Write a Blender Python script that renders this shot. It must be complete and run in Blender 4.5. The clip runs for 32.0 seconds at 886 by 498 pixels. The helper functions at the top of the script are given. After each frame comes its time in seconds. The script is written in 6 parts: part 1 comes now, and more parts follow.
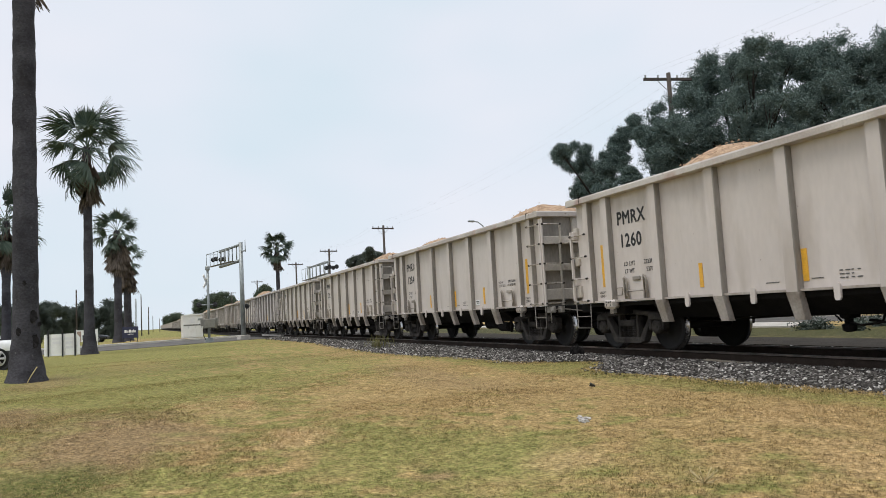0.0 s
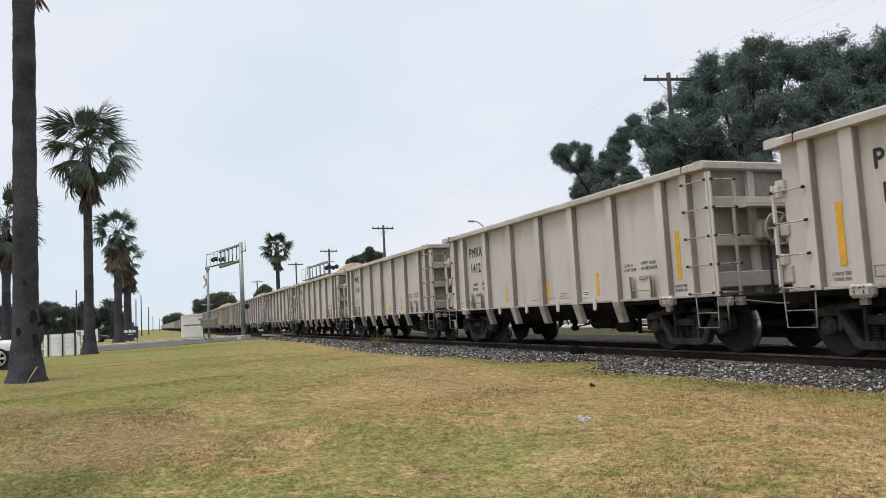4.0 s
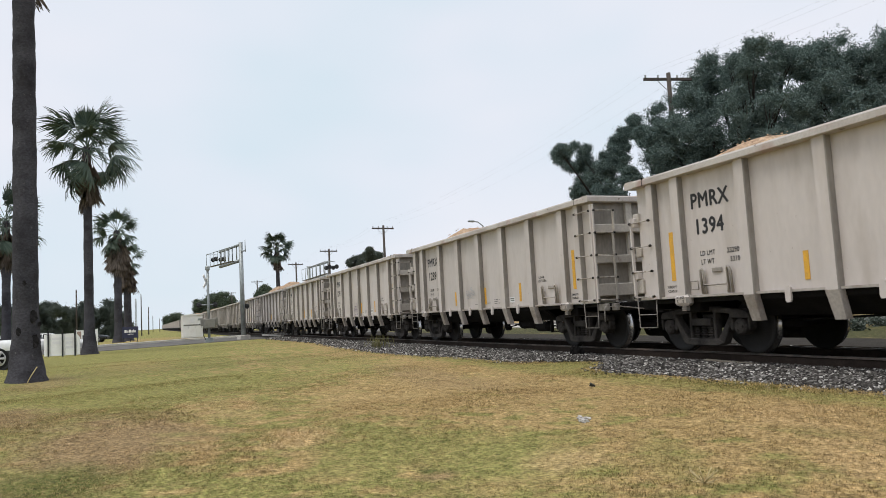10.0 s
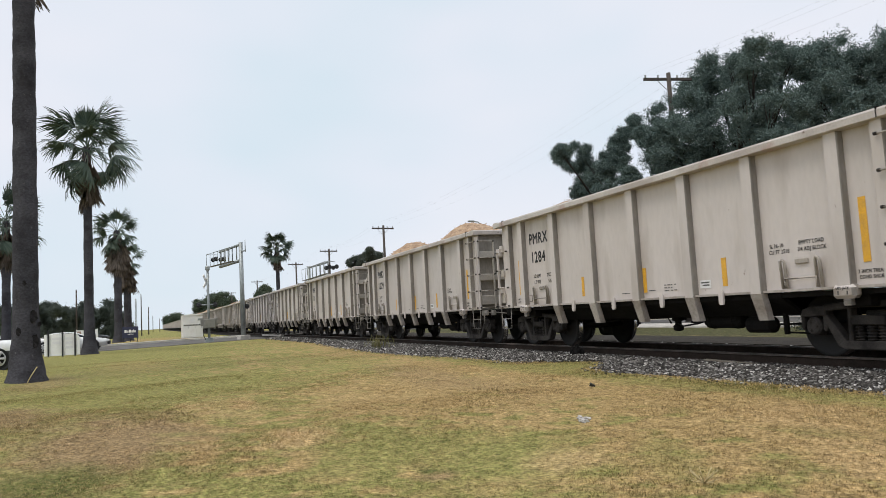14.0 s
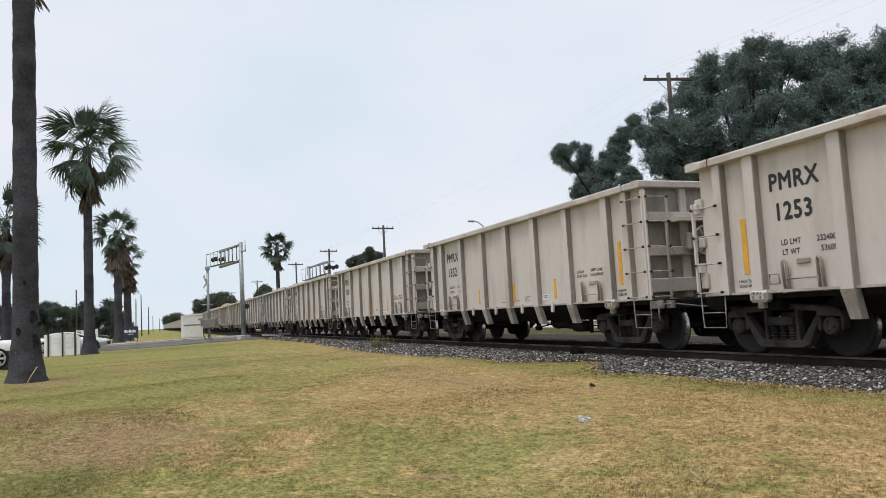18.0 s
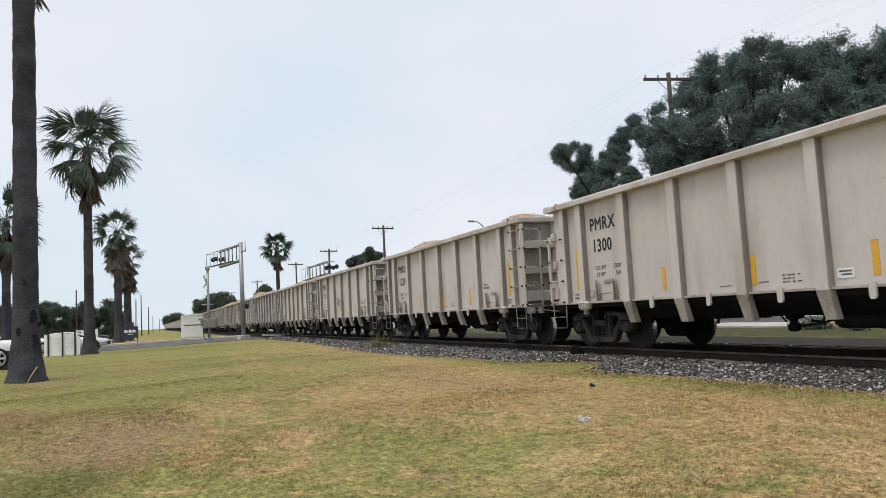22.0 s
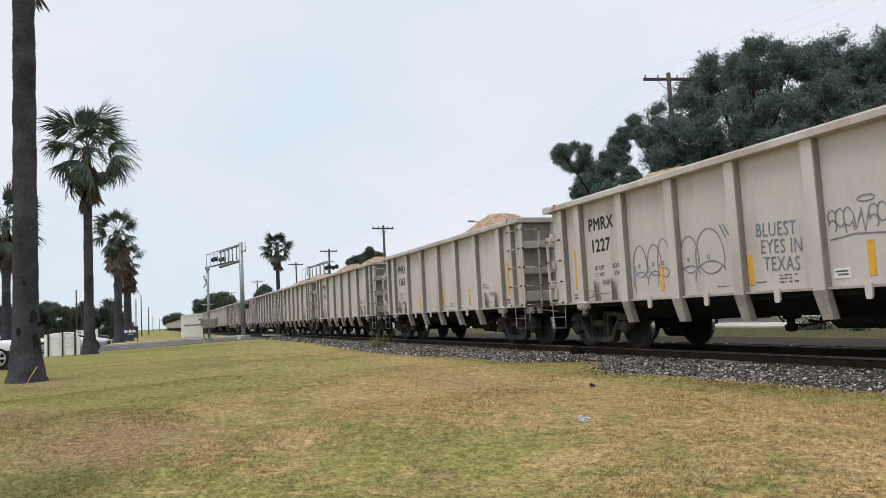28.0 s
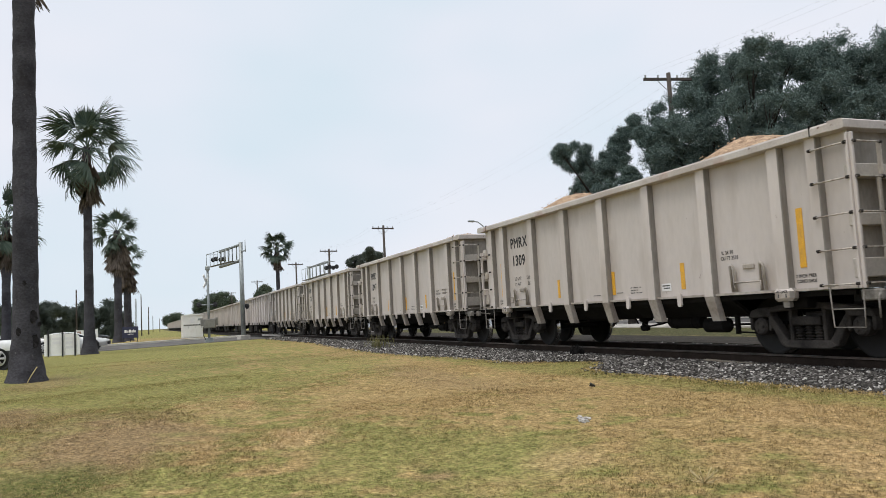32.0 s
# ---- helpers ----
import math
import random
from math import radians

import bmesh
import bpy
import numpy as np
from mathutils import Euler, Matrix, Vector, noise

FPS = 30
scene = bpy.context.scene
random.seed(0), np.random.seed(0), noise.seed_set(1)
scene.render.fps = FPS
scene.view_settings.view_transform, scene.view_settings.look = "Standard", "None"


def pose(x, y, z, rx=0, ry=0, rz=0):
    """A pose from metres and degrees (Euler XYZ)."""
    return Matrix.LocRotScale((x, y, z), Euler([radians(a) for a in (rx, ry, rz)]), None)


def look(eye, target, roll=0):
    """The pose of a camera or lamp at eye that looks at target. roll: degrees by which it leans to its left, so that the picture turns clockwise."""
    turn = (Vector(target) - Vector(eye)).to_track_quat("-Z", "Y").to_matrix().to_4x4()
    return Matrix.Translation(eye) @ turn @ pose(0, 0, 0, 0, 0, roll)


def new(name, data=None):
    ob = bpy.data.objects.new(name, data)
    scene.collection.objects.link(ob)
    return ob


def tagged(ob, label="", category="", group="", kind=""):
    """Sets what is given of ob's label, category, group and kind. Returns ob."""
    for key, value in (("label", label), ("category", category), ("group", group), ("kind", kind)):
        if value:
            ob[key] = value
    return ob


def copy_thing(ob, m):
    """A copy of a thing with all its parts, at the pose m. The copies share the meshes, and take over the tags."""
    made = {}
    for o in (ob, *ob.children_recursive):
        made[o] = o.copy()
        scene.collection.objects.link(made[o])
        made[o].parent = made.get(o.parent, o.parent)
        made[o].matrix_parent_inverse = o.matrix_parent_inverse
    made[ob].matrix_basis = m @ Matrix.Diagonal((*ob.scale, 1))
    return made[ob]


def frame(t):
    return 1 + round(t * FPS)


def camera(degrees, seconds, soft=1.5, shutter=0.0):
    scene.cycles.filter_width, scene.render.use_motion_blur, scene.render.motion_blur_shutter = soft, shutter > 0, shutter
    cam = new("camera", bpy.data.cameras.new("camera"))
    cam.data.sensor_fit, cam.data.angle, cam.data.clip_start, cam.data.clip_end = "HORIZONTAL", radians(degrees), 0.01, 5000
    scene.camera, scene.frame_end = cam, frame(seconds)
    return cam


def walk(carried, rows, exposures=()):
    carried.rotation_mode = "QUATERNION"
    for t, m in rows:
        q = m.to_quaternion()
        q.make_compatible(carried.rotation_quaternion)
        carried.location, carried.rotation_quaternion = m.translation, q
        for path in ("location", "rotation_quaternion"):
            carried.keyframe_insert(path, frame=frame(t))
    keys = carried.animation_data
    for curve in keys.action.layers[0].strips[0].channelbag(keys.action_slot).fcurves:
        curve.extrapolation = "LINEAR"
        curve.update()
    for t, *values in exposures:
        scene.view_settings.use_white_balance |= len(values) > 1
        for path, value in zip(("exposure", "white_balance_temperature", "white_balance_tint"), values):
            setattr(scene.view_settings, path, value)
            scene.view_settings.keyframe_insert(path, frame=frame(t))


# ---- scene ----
# Track runs along x, z = 0 at the top of the rails, the train travels towards +x.
# ---- camera ----
EYE = Vector((0.0, -10.02, 0.942))
cam = camera(61.62, 32.0, soft=0.85, shutter=0.05)
AIM = EYE + Vector((-0.92546, 0.36908, 0.08549)) * 10
walk(cam, [(0.0, look(EYE, AIM, -3.157)), (32.0, look(EYE, AIM, -3.157))])

# ---- world, sun, exposure ----
scene.view_settings.exposure = 0.0
world = bpy.data.worlds.new("world")
scene.world = world
world.use_nodes = True
wt = world.node_tree
wt.nodes.clear()
w_out = wt.nodes.new("ShaderNodeOutputWorld")
w_mix = wt.nodes.new("ShaderNodeMixShader")
w_sky = wt.nodes.new("ShaderNodeTexSky")
w_sky.sky_type, w_sky.sun_disc = "NISHITA", False
w_sky.sun_elevation, w_sky.sun_rotation = radians(67), radians(162)
w_b1 = wt.nodes.new("ShaderNodeBackground")
w_b1.inputs["Strength"].default_value = 0.08
w_b2 = wt.nodes.new("ShaderNodeBackground")
w_b2.inputs["Strength"].default_value = 1.02
w_co = wt.nodes.new("ShaderNodeTexCoord")
w_mp = wt.nodes.new("ShaderNodeMapping")
w_mp.inputs["Scale"].default_value = (1.0, 1.0, 2.2)
w_no = wt.nodes.new("ShaderNodeTexNoise")
w_no.inputs["Scale"].default_value, w_no.inputs["Detail"].default_value = 1.6, 3.0
w_ra = wt.nodes.new("ShaderNodeValToRGB")
w_ra.color_ramp.elements.new(0.5)
for w_e, w_p, w_c in zip(w_ra.color_ramp.elements, (0.34, 0.5, 0.66), ((0.695, 0.815, 0.90), (0.793, 0.847, 0.934), (0.882, 0.884, 0.954))):
    w_e.position, w_e.color = w_p, (*w_c, 1)
w_mix.inputs[0].default_value = 0.93
for a, b in ((w_co.outputs["Generated"], w_mp.inputs[0]), (w_mp.outputs[0], w_no.inputs["Vector"]), (w_no.outputs["Fac"], w_ra.inputs[0]),
             (w_ra.outputs[0], w_b2.inputs[0]), (w_sky.outputs[0], w_b1.inputs[0]), (w_b1.outputs[0], w_mix.inputs[1]),
             (w_b2.outputs[0], w_mix.inputs[2]), (w_mix.outputs[0], w_out.inputs[0])):
    wt.links.new(a, b)
sun = new("sun", bpy.data.lights.new("sun", "SUN"))
sun.data.energy, sun.data.angle, sun.data.color = 1.9, radians(30), (1.0, 0.95, 0.88)
sun.matrix_world = look((3, -9, 22), (0, 0, 0))

# ---- materials ----
def mat(name, base, rough=0.6, metal=0.0, var=0.15, scale=3.0, fine=40.0, tint=None, bump=0.0, bscale=60.0, spread=0.0, stretch=(1, 1, 1)):
    """A surface with stains at one scale and grain at another; spread varies it from object to object."""
    m = bpy.data.materials.new(name)
    m.use_nodes = True
    nt = m.node_tree
    bs = nt.nodes["Principled BSDF"]
    N = nt.nodes.new
    co, mp = N("ShaderNodeTexCoord"), N("ShaderNodeMapping")
    mp.inputs["Scale"].default_value = stretch
    nt.links.new(co.outputs["Object"], mp.inputs[0])
    n1, n2 = N("ShaderNodeTexNoise"), N("ShaderNodeTexNoise")
    n1.inputs["Scale"].default_value, n1.inputs["Detail"].default_value = scale, 5
    n2.inputs["Scale"].default_value, n2.inputs["Detail"].default_value = fine, 3
    for n in (n1, n2):
        nt.links.new(mp.outputs[0], n.inputs["Vector"])
    r1 = N("ShaderNodeValToRGB")
    dark = tint or tuple(c * (1 - 2.2 * var) for c in base)
    r1.color_ramp.elements[0].color, r1.color_ramp.elements[1].color = (*dark, 1), (*base, 1)
    r1.color_ramp.elements[0].position, r1.color_ramp.elements[1].position = 0.3, 0.62
    nt.links.new(n1.outputs["Fac"], r1.inputs[0])
    mr = N("ShaderNodeMapRange")
    mr.inputs[1].default_value, mr.inputs[2].default_value = 0.3, 0.7
    mr.inputs[3].default_value, mr.inputs[4].default_value = 1 - var, 1 + var
    nt.links.new(n2.outputs["Fac"], mr.inputs[0])
    mu = N("ShaderNodeMix")
    mu.data_type, mu.blend_type = "RGBA", "MULTIPLY"
    mu.inputs[0].default_value = 1.0
    nt.links.new(r1.outputs[0], mu.inputs[6])
    nt.links.new(mr.outputs[0], mu.inputs[7])
    last = mu.outputs[2]
    if spread:
        oi, m2, hs = N("ShaderNodeObjectInfo"), N("ShaderNodeMapRange"), N("ShaderNodeHueSaturation")
        m2.inputs[3].default_value, m2.inputs[4].default_value = 1 - spread, 1 + spread
        nt.links.new(oi.outputs["Random"], m2.inputs[0])
        nt.links.new(m2.outputs[0], hs.inputs["Value"])
        nt.links.new(last, hs.inputs["Color"])
        last = hs.outputs[0]
    nt.links.new(last, bs.inputs["Base Color"])
    bs.inputs["Roughness"].default_value, bs.inputs["Metallic"].default_value = rough, metal
    if rough >= 0.8:
        bs.inputs["Specular IOR Level"].default_value = 0.12
    if bump:
        bp, n3 = N("ShaderNodeBump"), N("ShaderNodeTexNoise")
        n3.inputs["Scale"].default_value, n3.inputs["Detail"].default_value = bscale, 4
        nt.links.new(mp.outputs[0], n3.inputs["Vector"])
        nt.links.new(n3.outputs["Fac"], bp.inputs["Height"])
        bp.inputs["Strength"].default_value, bp.inputs["Distance"].default_value = bump, 0.02
        nt.links.new(bp.outputs[0], bs.inputs["Normal"])
    return m


def leafy(name, base, other, rough=0.55):
    """Foliage: each leaf island takes its own shade between two greens."""
    m = bpy.data.materials.new(name)
    m.use_nodes = True
    nt = m.node_tree
    bs = nt.nodes["Principled BSDF"]
    ge, ra = nt.nodes.new("ShaderNodeNewGeometry"), nt.nodes.new("ShaderNodeValToRGB")
    ra.color_ramp.elements[0].color, ra.color_ramp.elements[1].color = (*base, 1), (*other, 1)
    nt.links.new(ge.outputs["Random Per Island"], ra.inputs[0])
    nt.links.new(ra.outputs[0], bs.inputs["Base Color"])
    bs.inputs["Roughness"].default_value = rough
    bs.inputs["Specular IOR Level"].default_value = 0.25 if rough < 0.8 else 0.06
    return m


def stained(m, colour, scale, low, high, amount, stretch=(1, 1, 1)):
    """Adds chips, rust or streaks of another colour to a surface, where a noise runs high."""
    nt = m.node_tree
    bs = nt.nodes["Principled BSDF"]
    old = bs.inputs["Base Color"].links[0].from_socket
    N = nt.nodes.new
    co, mp, no, mr, mx = N("ShaderNodeTexCoord"), N("ShaderNodeMapping"), N("ShaderNodeTexNoise"), N("ShaderNodeMapRange"), N("ShaderNodeMix")
    mp.inputs["Scale"].default_value = stretch
    no.inputs["Scale"].default_value, no.inputs["Detail"].default_value = scale, 7
    mr.inputs[1].default_value, mr.inputs[2].default_value, mr.inputs[4].default_value = low, high, amount
    mx.data_type = "RGBA"
    mx.inputs[7].default_value = (*colour, 1)
    for a, b in ((co.outputs["Object"], mp.inputs[0]), (mp.outputs[0], no.inputs["Vector"]), (no.outputs["Fac"], mr.inputs[0]), (mr.outputs[0], mx.inputs[0]), (old, mx.inputs[6]), (mx.outputs[2], bs.inputs["Base Color"])):
        nt.links.new(a, b)
    return m


M_PAINT = mat("car_paint", (0.572, 0.524, 0.497), 0.55, 0.0, 0.035, 0.7, 14.0, (0.52, 0.472, 0.44), 0.04, 5.0, 0.05, (1, 1, 0.35))
# darker copy of the car paint: occlusion shade put into the post cheeks
M_SHADED = mat("shaded_post_paint", (0.27, 0.25, 0.225), 0.75, 0.0, 0.12, 1.5, 20.0, (0.18, 0.165, 0.15), 0.1, 12.0, 0.05, (1, 1, 0.3))
M_RIM = mat("rim_paint", (0.52, 0.485, 0.45), 0.55, 0.0, 0.08, 1.6, 30.0, (0.38, 0.33, 0.30), 0.1, 20.0, 0.04)
M_FOOT = mat("worn_foot_paint", (0.45, 0.408, 0.37), 0.7, 0.0, 0.14, 3.0, 25.0, (0.26, 0.22, 0.185))
# darker than the end beams: grime plus painted-in shade of the recess
M_SHEET = mat("end_sheet_grime_shade", (0.36, 0.325, 0.285), 0.75, 0.0, 0.12, 1.6, 20.0, (0.22, 0.20, 0.175), 0.1, 14.0, 0.06, (1, 1, 0.4))
M_END = mat("end_paint_grimy", (0.53, 0.485, 0.435), 0.65, 0.0, 0.09, 1.4, 25.0, (0.39, 0.355, 0.315), 0.1, 14.0, 0.06)
stained(M_PAINT, (0.36, 0.31, 0.265), 2.2, 0.52, 0.72, 0.55, (1, 1, 0.22))
stained(M_PAINT, (0.17, 0.10, 0.07), 11.0, 0.725, 0.75, 0.7, (1, 1, 0.6))
stained(M_RIM, (0.36, 0.22, 0.18), 1.7, 0.58, 0.68, 0.6)
stained(M_RIM, (0.13, 0.08, 0.06), 9.0, 0.66, 0.70, 0.85, (0.6, 1, 1))
stained(M_END, (0.16, 0.11, 0.08), 5.0, 0.64, 0.72, 0.6, (1, 1, 0.4))
# M_UNDER and M_WHEEL are deepened to paint in the shade under the cars
M_UNDER = mat("underframe_grime_shade", (0.014, 0.013, 0.0125), 0.85, 0.1, 0.2, 4.0, 30.0, None, 0.2, 30.0)
M_TRUCK = mat("cast_steel_dusty", (0.058, 0.052, 0.048), 0.8, 0.0, 0.2, 5.0, 50.0, (0.024, 0.022, 0.021), 0.25, 40.0)
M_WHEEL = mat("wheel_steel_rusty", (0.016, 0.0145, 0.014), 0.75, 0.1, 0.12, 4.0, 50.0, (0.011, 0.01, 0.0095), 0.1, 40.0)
M_TREAD = mat("polished_tread", (0.5, 0.5, 0.5), 0.25, 1.0, 0.08, 9.0, 60.0)
M_RUNG = mat("rung_steel", (0.5, 0.47, 0.42), 0.5, 0.2, 0.15, 12.0, 60.0, (0.25, 0.20, 0.16))
M_YELL = mat("reflector_yellow", (0.75, 0.40, 0.03), 0.5, 0.0, 0.12, 8.0, 60.0, (0.6, 0.33, 0.05))
M_INKS = mat("worn_stencil", (0.11, 0.105, 0.10), 0.6, 0.0, 0.1)
M_INK = mat("stencil_black", (0.02, 0.02, 0.022), 0.6, 0.0, 0.1)
M_GRAF = mat("spray_grey", (0.21, 0.225, 0.285), 0.6, 0.0, 0.2, 6.0)
M_STICK = mat("sticker_white", (0.8, 0.8, 0.8), 0.5, 0.0, 0.05)
M_LOAD = mat("crushed_stone", (0.46, 0.33, 0.225), 0.95, 0.0, 0.40, 7.0, 30.0, (0.25, 0.165, 0.11), 1.0, 30.0, 0.12)
M_STEP = mat("dull_step_rod", (0.27, 0.255, 0.235), 0.6, 0.1, 0.15, 12.0, 60.0, (0.14, 0.12, 0.10))
M_RAIL = mat("rail_rust", (0.042, 0.031, 0.025), 0.85, 0.0, 0.2, 5.0, 50.0, (0.028, 0.021, 0.017), 0.2, 40.0)
M_RTOP = mat("rail_head_worn", (0.05, 0.044, 0.039), 0.6, 0.3, 0.12, 3.0, 30.0, (0.16, 0.12, 0.1))
M_TIE = mat("creosoted_tie", (0.036, 0.031, 0.026), 0.9, 0.0, 0.25, 4.0, 30.0, (0.022, 0.019, 0.016), 0.4, 30.0, 0.15, (1, 0.2, 1))
M_BED = mat("ballast_bed", (0.032, 0.029, 0.026), 0.95, 0.0, 0.35, 9.0, 45.0, (0.018, 0.016, 0.015), 1.0, 30.0)
M_STEEL = mat("galvanised_steel", (0.34, 0.37, 0.37), 0.5, 0.5, 0.12, 4.0, 40.0, (0.24, 0.255, 0.25))
M_DARK = mat("black_housing", (0.02, 0.02, 0.022), 0.6, 0.0, 0.1)
M_WOOD = mat("pole_wood", (0.085, 0.077, 0.072), 0.9, 0.0, 0.2, 3.0, 30.0, (0.08, 0.06, 0.05), 0.3, 30.0, 0, (1, 1, 0.15))
M_BARK = mat("oak_bark", (0.06, 0.055, 0.05), 0.95, 0.0, 0.25, 3.0, 20.0, None, 0.6, 12.0, 0, (1, 1, 0.3))
M_PALMT = mat("palm_trunk", (0.072, 0.07, 0.08), 0.95, 0.0, 0.24, 1.3, 16.0, (0.036, 0.035, 0.040), 0.8, 14.0, 0, (1, 1, 1.5))
stained(M_PALMT, (0.17, 0.165, 0.17), 13.0, 0.66, 0.74, 0.7, (1, 1, 0.6))
stained(M_PALMT, (0.022, 0.02, 0.021), 1.1, 0.60, 0.72, 0.7)
M_THATCH = leafy("dead_fronds", (0.085, 0.07, 0.06), (0.20, 0.165, 0.138), 0.9)
M_FROND = leafy("palm_leaf", (0.05, 0.078, 0.06), (0.115, 0.15, 0.112))
M_OAKL = leafy("oak_leaf", (0.10, 0.145, 0.134), (0.155, 0.20, 0.183), 0.85)
M_DARKL = leafy("shaded_leaf", (0.055, 0.07, 0.058), (0.09, 0.11, 0.088))
M_FARL = leafy("distant_leaf", (0.06, 0.085, 0.055), (0.12, 0.15, 0.10))
M_ASPH = mat("asphalt", (0.15, 0.142, 0.133), 0.9, 0.0, 0.12, 0.6, 60.0, (0.105, 0.10, 0.093), 0.3, 80.0)
# brown gravel, its colour lowered to carry the oaks' shade
M_GRAVEL = mat("shaded_street_gravel", (0.048, 0.042, 0.035), 0.95, 0.0, 0.2, 1.5, 50.0, (0.032, 0.028, 0.024), 0.4, 60.0)
M_CONC = mat("concrete", (0.55, 0.52, 0.48), 0.9, 0.0, 0.12, 1.2, 40.0, (0.36, 0.34, 0.31), 0.2, 50.0)
M_WIRE = mat("wire_grey", (0.36, 0.37, 0.39), 0.7)
M_KERB = mat("pale_kerb", (0.70, 0.66, 0.60), 0.9, 0.0, 0.1, 1.5, 30.0, (0.55, 0.52, 0.47))
M_WHITE = mat("white_paint", (0.86, 0.86, 0.85), 0.5, 0.0, 0.05, 2.0, 30.0, (0.78, 0.77, 0.75))
M_NAVY = mat("navy_board", (0.025, 0.03, 0.075), 0.5, 0.0, 0.08)
M_FADE = mat("faded_print", (0.66, 0.68, 0.70), 0.6, 0.0, 0.04)
# ---- mesh tools ----
def part(name, bm, material, parent=None, label="", at=None, smooth=False):
    """One mesh object from a bmesh, under a thing or a part."""
    me = bpy.data.meshes.new(name)
    bm.to_mesh(me)
    bm.free()
    if smooth:
        for f in me.polygons:
            f.use_smooth = True
    for m in (material if isinstance(material, (list, tuple)) else [material]):
        me.materials.append(m)
    return place(name, me, parent, label, at)


def place(name, me, parent=None, label="", at=None):
    ob = new(name, me)
    ob.parent = parent
    if at is not None:
        ob.matrix_basis = at if isinstance(at, Matrix) else Matrix.Translation(at)
    if label:
        ob["label"] = label
    return ob


def thing(name, label, category, at=(0, 0, 0), group="", kind=""):
    ob = new(name)
    ob.empty_display_size = 0.2
    ob.matrix_basis = at if isinstance(at, Matrix) else Matrix.Translation(at)
    return tagged(ob, label, category, group, kind)


def box(bm, x0, x1, y0, y1, z0, z1, bevel=0.0, mi=0, m=None):
    vs = [bm.verts.new(v) for v in ((x0, y0, z0), (x1, y0, z0), (x1, y1, z0), (x0, y1, z0), (x0, y0, z1), (x1, y0, z1), (x1, y1, z1), (x0, y1, z1))]
    if m is not None:
        for v in vs:
            v.co = m @ v.co
    fs = [bm.faces.new([vs[i] for i in q]) for q in ((3, 2, 1, 0), (4, 5, 6, 7), (0, 1, 5, 4), (1, 2, 6, 5), (2, 3, 7, 6), (3, 0, 4, 7))]
    for f in fs:
        f.material_index = mi
    if bevel:
        es = list({e for f in fs for e in f.edges})
        bmesh.ops.bevel(bm, geom=es, offset=bevel, segments=1, affect="EDGES")
    return vs


def prism(bm, pts, a, b, axis="y", mi=0):
    """A closed outline pushed from a to b along an axis; outline in the other two axes, in order."""
    def put(u, v, w):
        return {"x": (w, u, v), "y": (u, w, v), "z": (u, v, w)}[axis]
    A = [bm.verts.new(put(u, v, a)) for u, v in pts]
    B = [bm.verts.new(put(u, v, b)) for u, v in pts]
    n = len(pts)
    fs = [bm.faces.new(A), bm.faces.new(B[::-1])]
    for i in range(n):
        fs.append(bm.faces.new((A[i], B[i], B[(i + 1) % n], A[(i + 1) % n])))
    for f in fs:
        f.material_index = mi
    bmesh.ops.recalc_face_normals(bm, faces=fs)
    return fs


def rod(bm, a, b, r, n=8, r2=None, caps=True, mi=0):
    a, b = Vector(a), Vector(b)
    d = b - a
    q = d.to_track_quat("Z", "Y").to_matrix()
    r2 = r if r2 is None else r2
    A = [bm.verts.new(a + q @ Vector((r * math.cos(6.28319 * i / n), r * math.sin(6.28319 * i / n), 0))) for i in range(n)]
    B = [bm.verts.new(b + q @ Vector((r2 * math.cos(6.28319 * i / n), r2 * math.sin(6.28319 * i / n), 0))) for i in range(n)]
    for i in range(n):
        f = bm.faces.new((A[i], A[(i + 1) % n], B[(i + 1) % n], B[i]))
        f.smooth, f.material_index = True, mi
    if caps:
        for c in (A[::-1], B):
            bm.faces.new(c).material_index = mi


def tube(bm, pts, r, n=7, mi=0):
    """One round bar bent through points."""
    P = [Vector(p) for p in pts]
    rings, up = [], None
    for i, p in enumerate(P):
        d = (P[min(i + 1, len(P) - 1)] - P[max(i - 1, 0)])
        d = d.normalized() if d.length > 1e-6 else (P[1] - P[0]).normalized()
        if up is None or abs(up.dot(d)) > 0.95:
            up = Vector((0, 0, 1)) if abs(d.z) < 0.8 else Vector((1, 0, 0))
        u = (up - d * up.dot(d)).normalized()
        v = d.cross(u)
        up = u
        rings.append([bm.verts.new(p + (u * math.cos(6.28319 * k / n) + v * math.sin(6.28319 * k / n)) * r) for k in range(n)])
    for A, B in zip(rings, rings[1:]):
        for k in range(n):
            f = bm.faces.new((A[k], A[(k + 1) % n], B[(k + 1) % n], B[k]))
            f.smooth, f.material_index = True, mi
    bm.faces.new(rings[0][::-1]).material_index = mi
    bm.faces.new(rings[-1]).material_index = mi


def lathe(bm, prof, n=24, axis="y", mi=0, c=(0, 0, 0)):
    """A profile of (radius, offset) turned about an axis."""
    rings = []
    for r, o in prof:
        ring = []
        for i in range(n):
            a = 2 * math.pi * i / n
            u, v = r * math.cos(a), r * math.sin(a)
            p = {"x": (o, u, v), "y": (u, o, v), "z": (u, v, o)}[axis]
            ring.append(bm.verts.new(Vector(p) + Vector(c)))
        rings.append(ring)
    fs = []
    for A, B in zip(rings, rings[1:]):
        for i in range(n):
            fs.append(bm.faces.new((A[i], A[(i + 1) % n], B[(i + 1) % n], B[i])))
    fs += [bm.faces.new(rings[0][::-1]), bm.faces.new(rings[-1])]
    for f in fs:
        f.material_index = mi
    bmesh.ops.recalc_face_normals(bm, faces=fs)
    return fs


def BM():
    return bmesh.new()


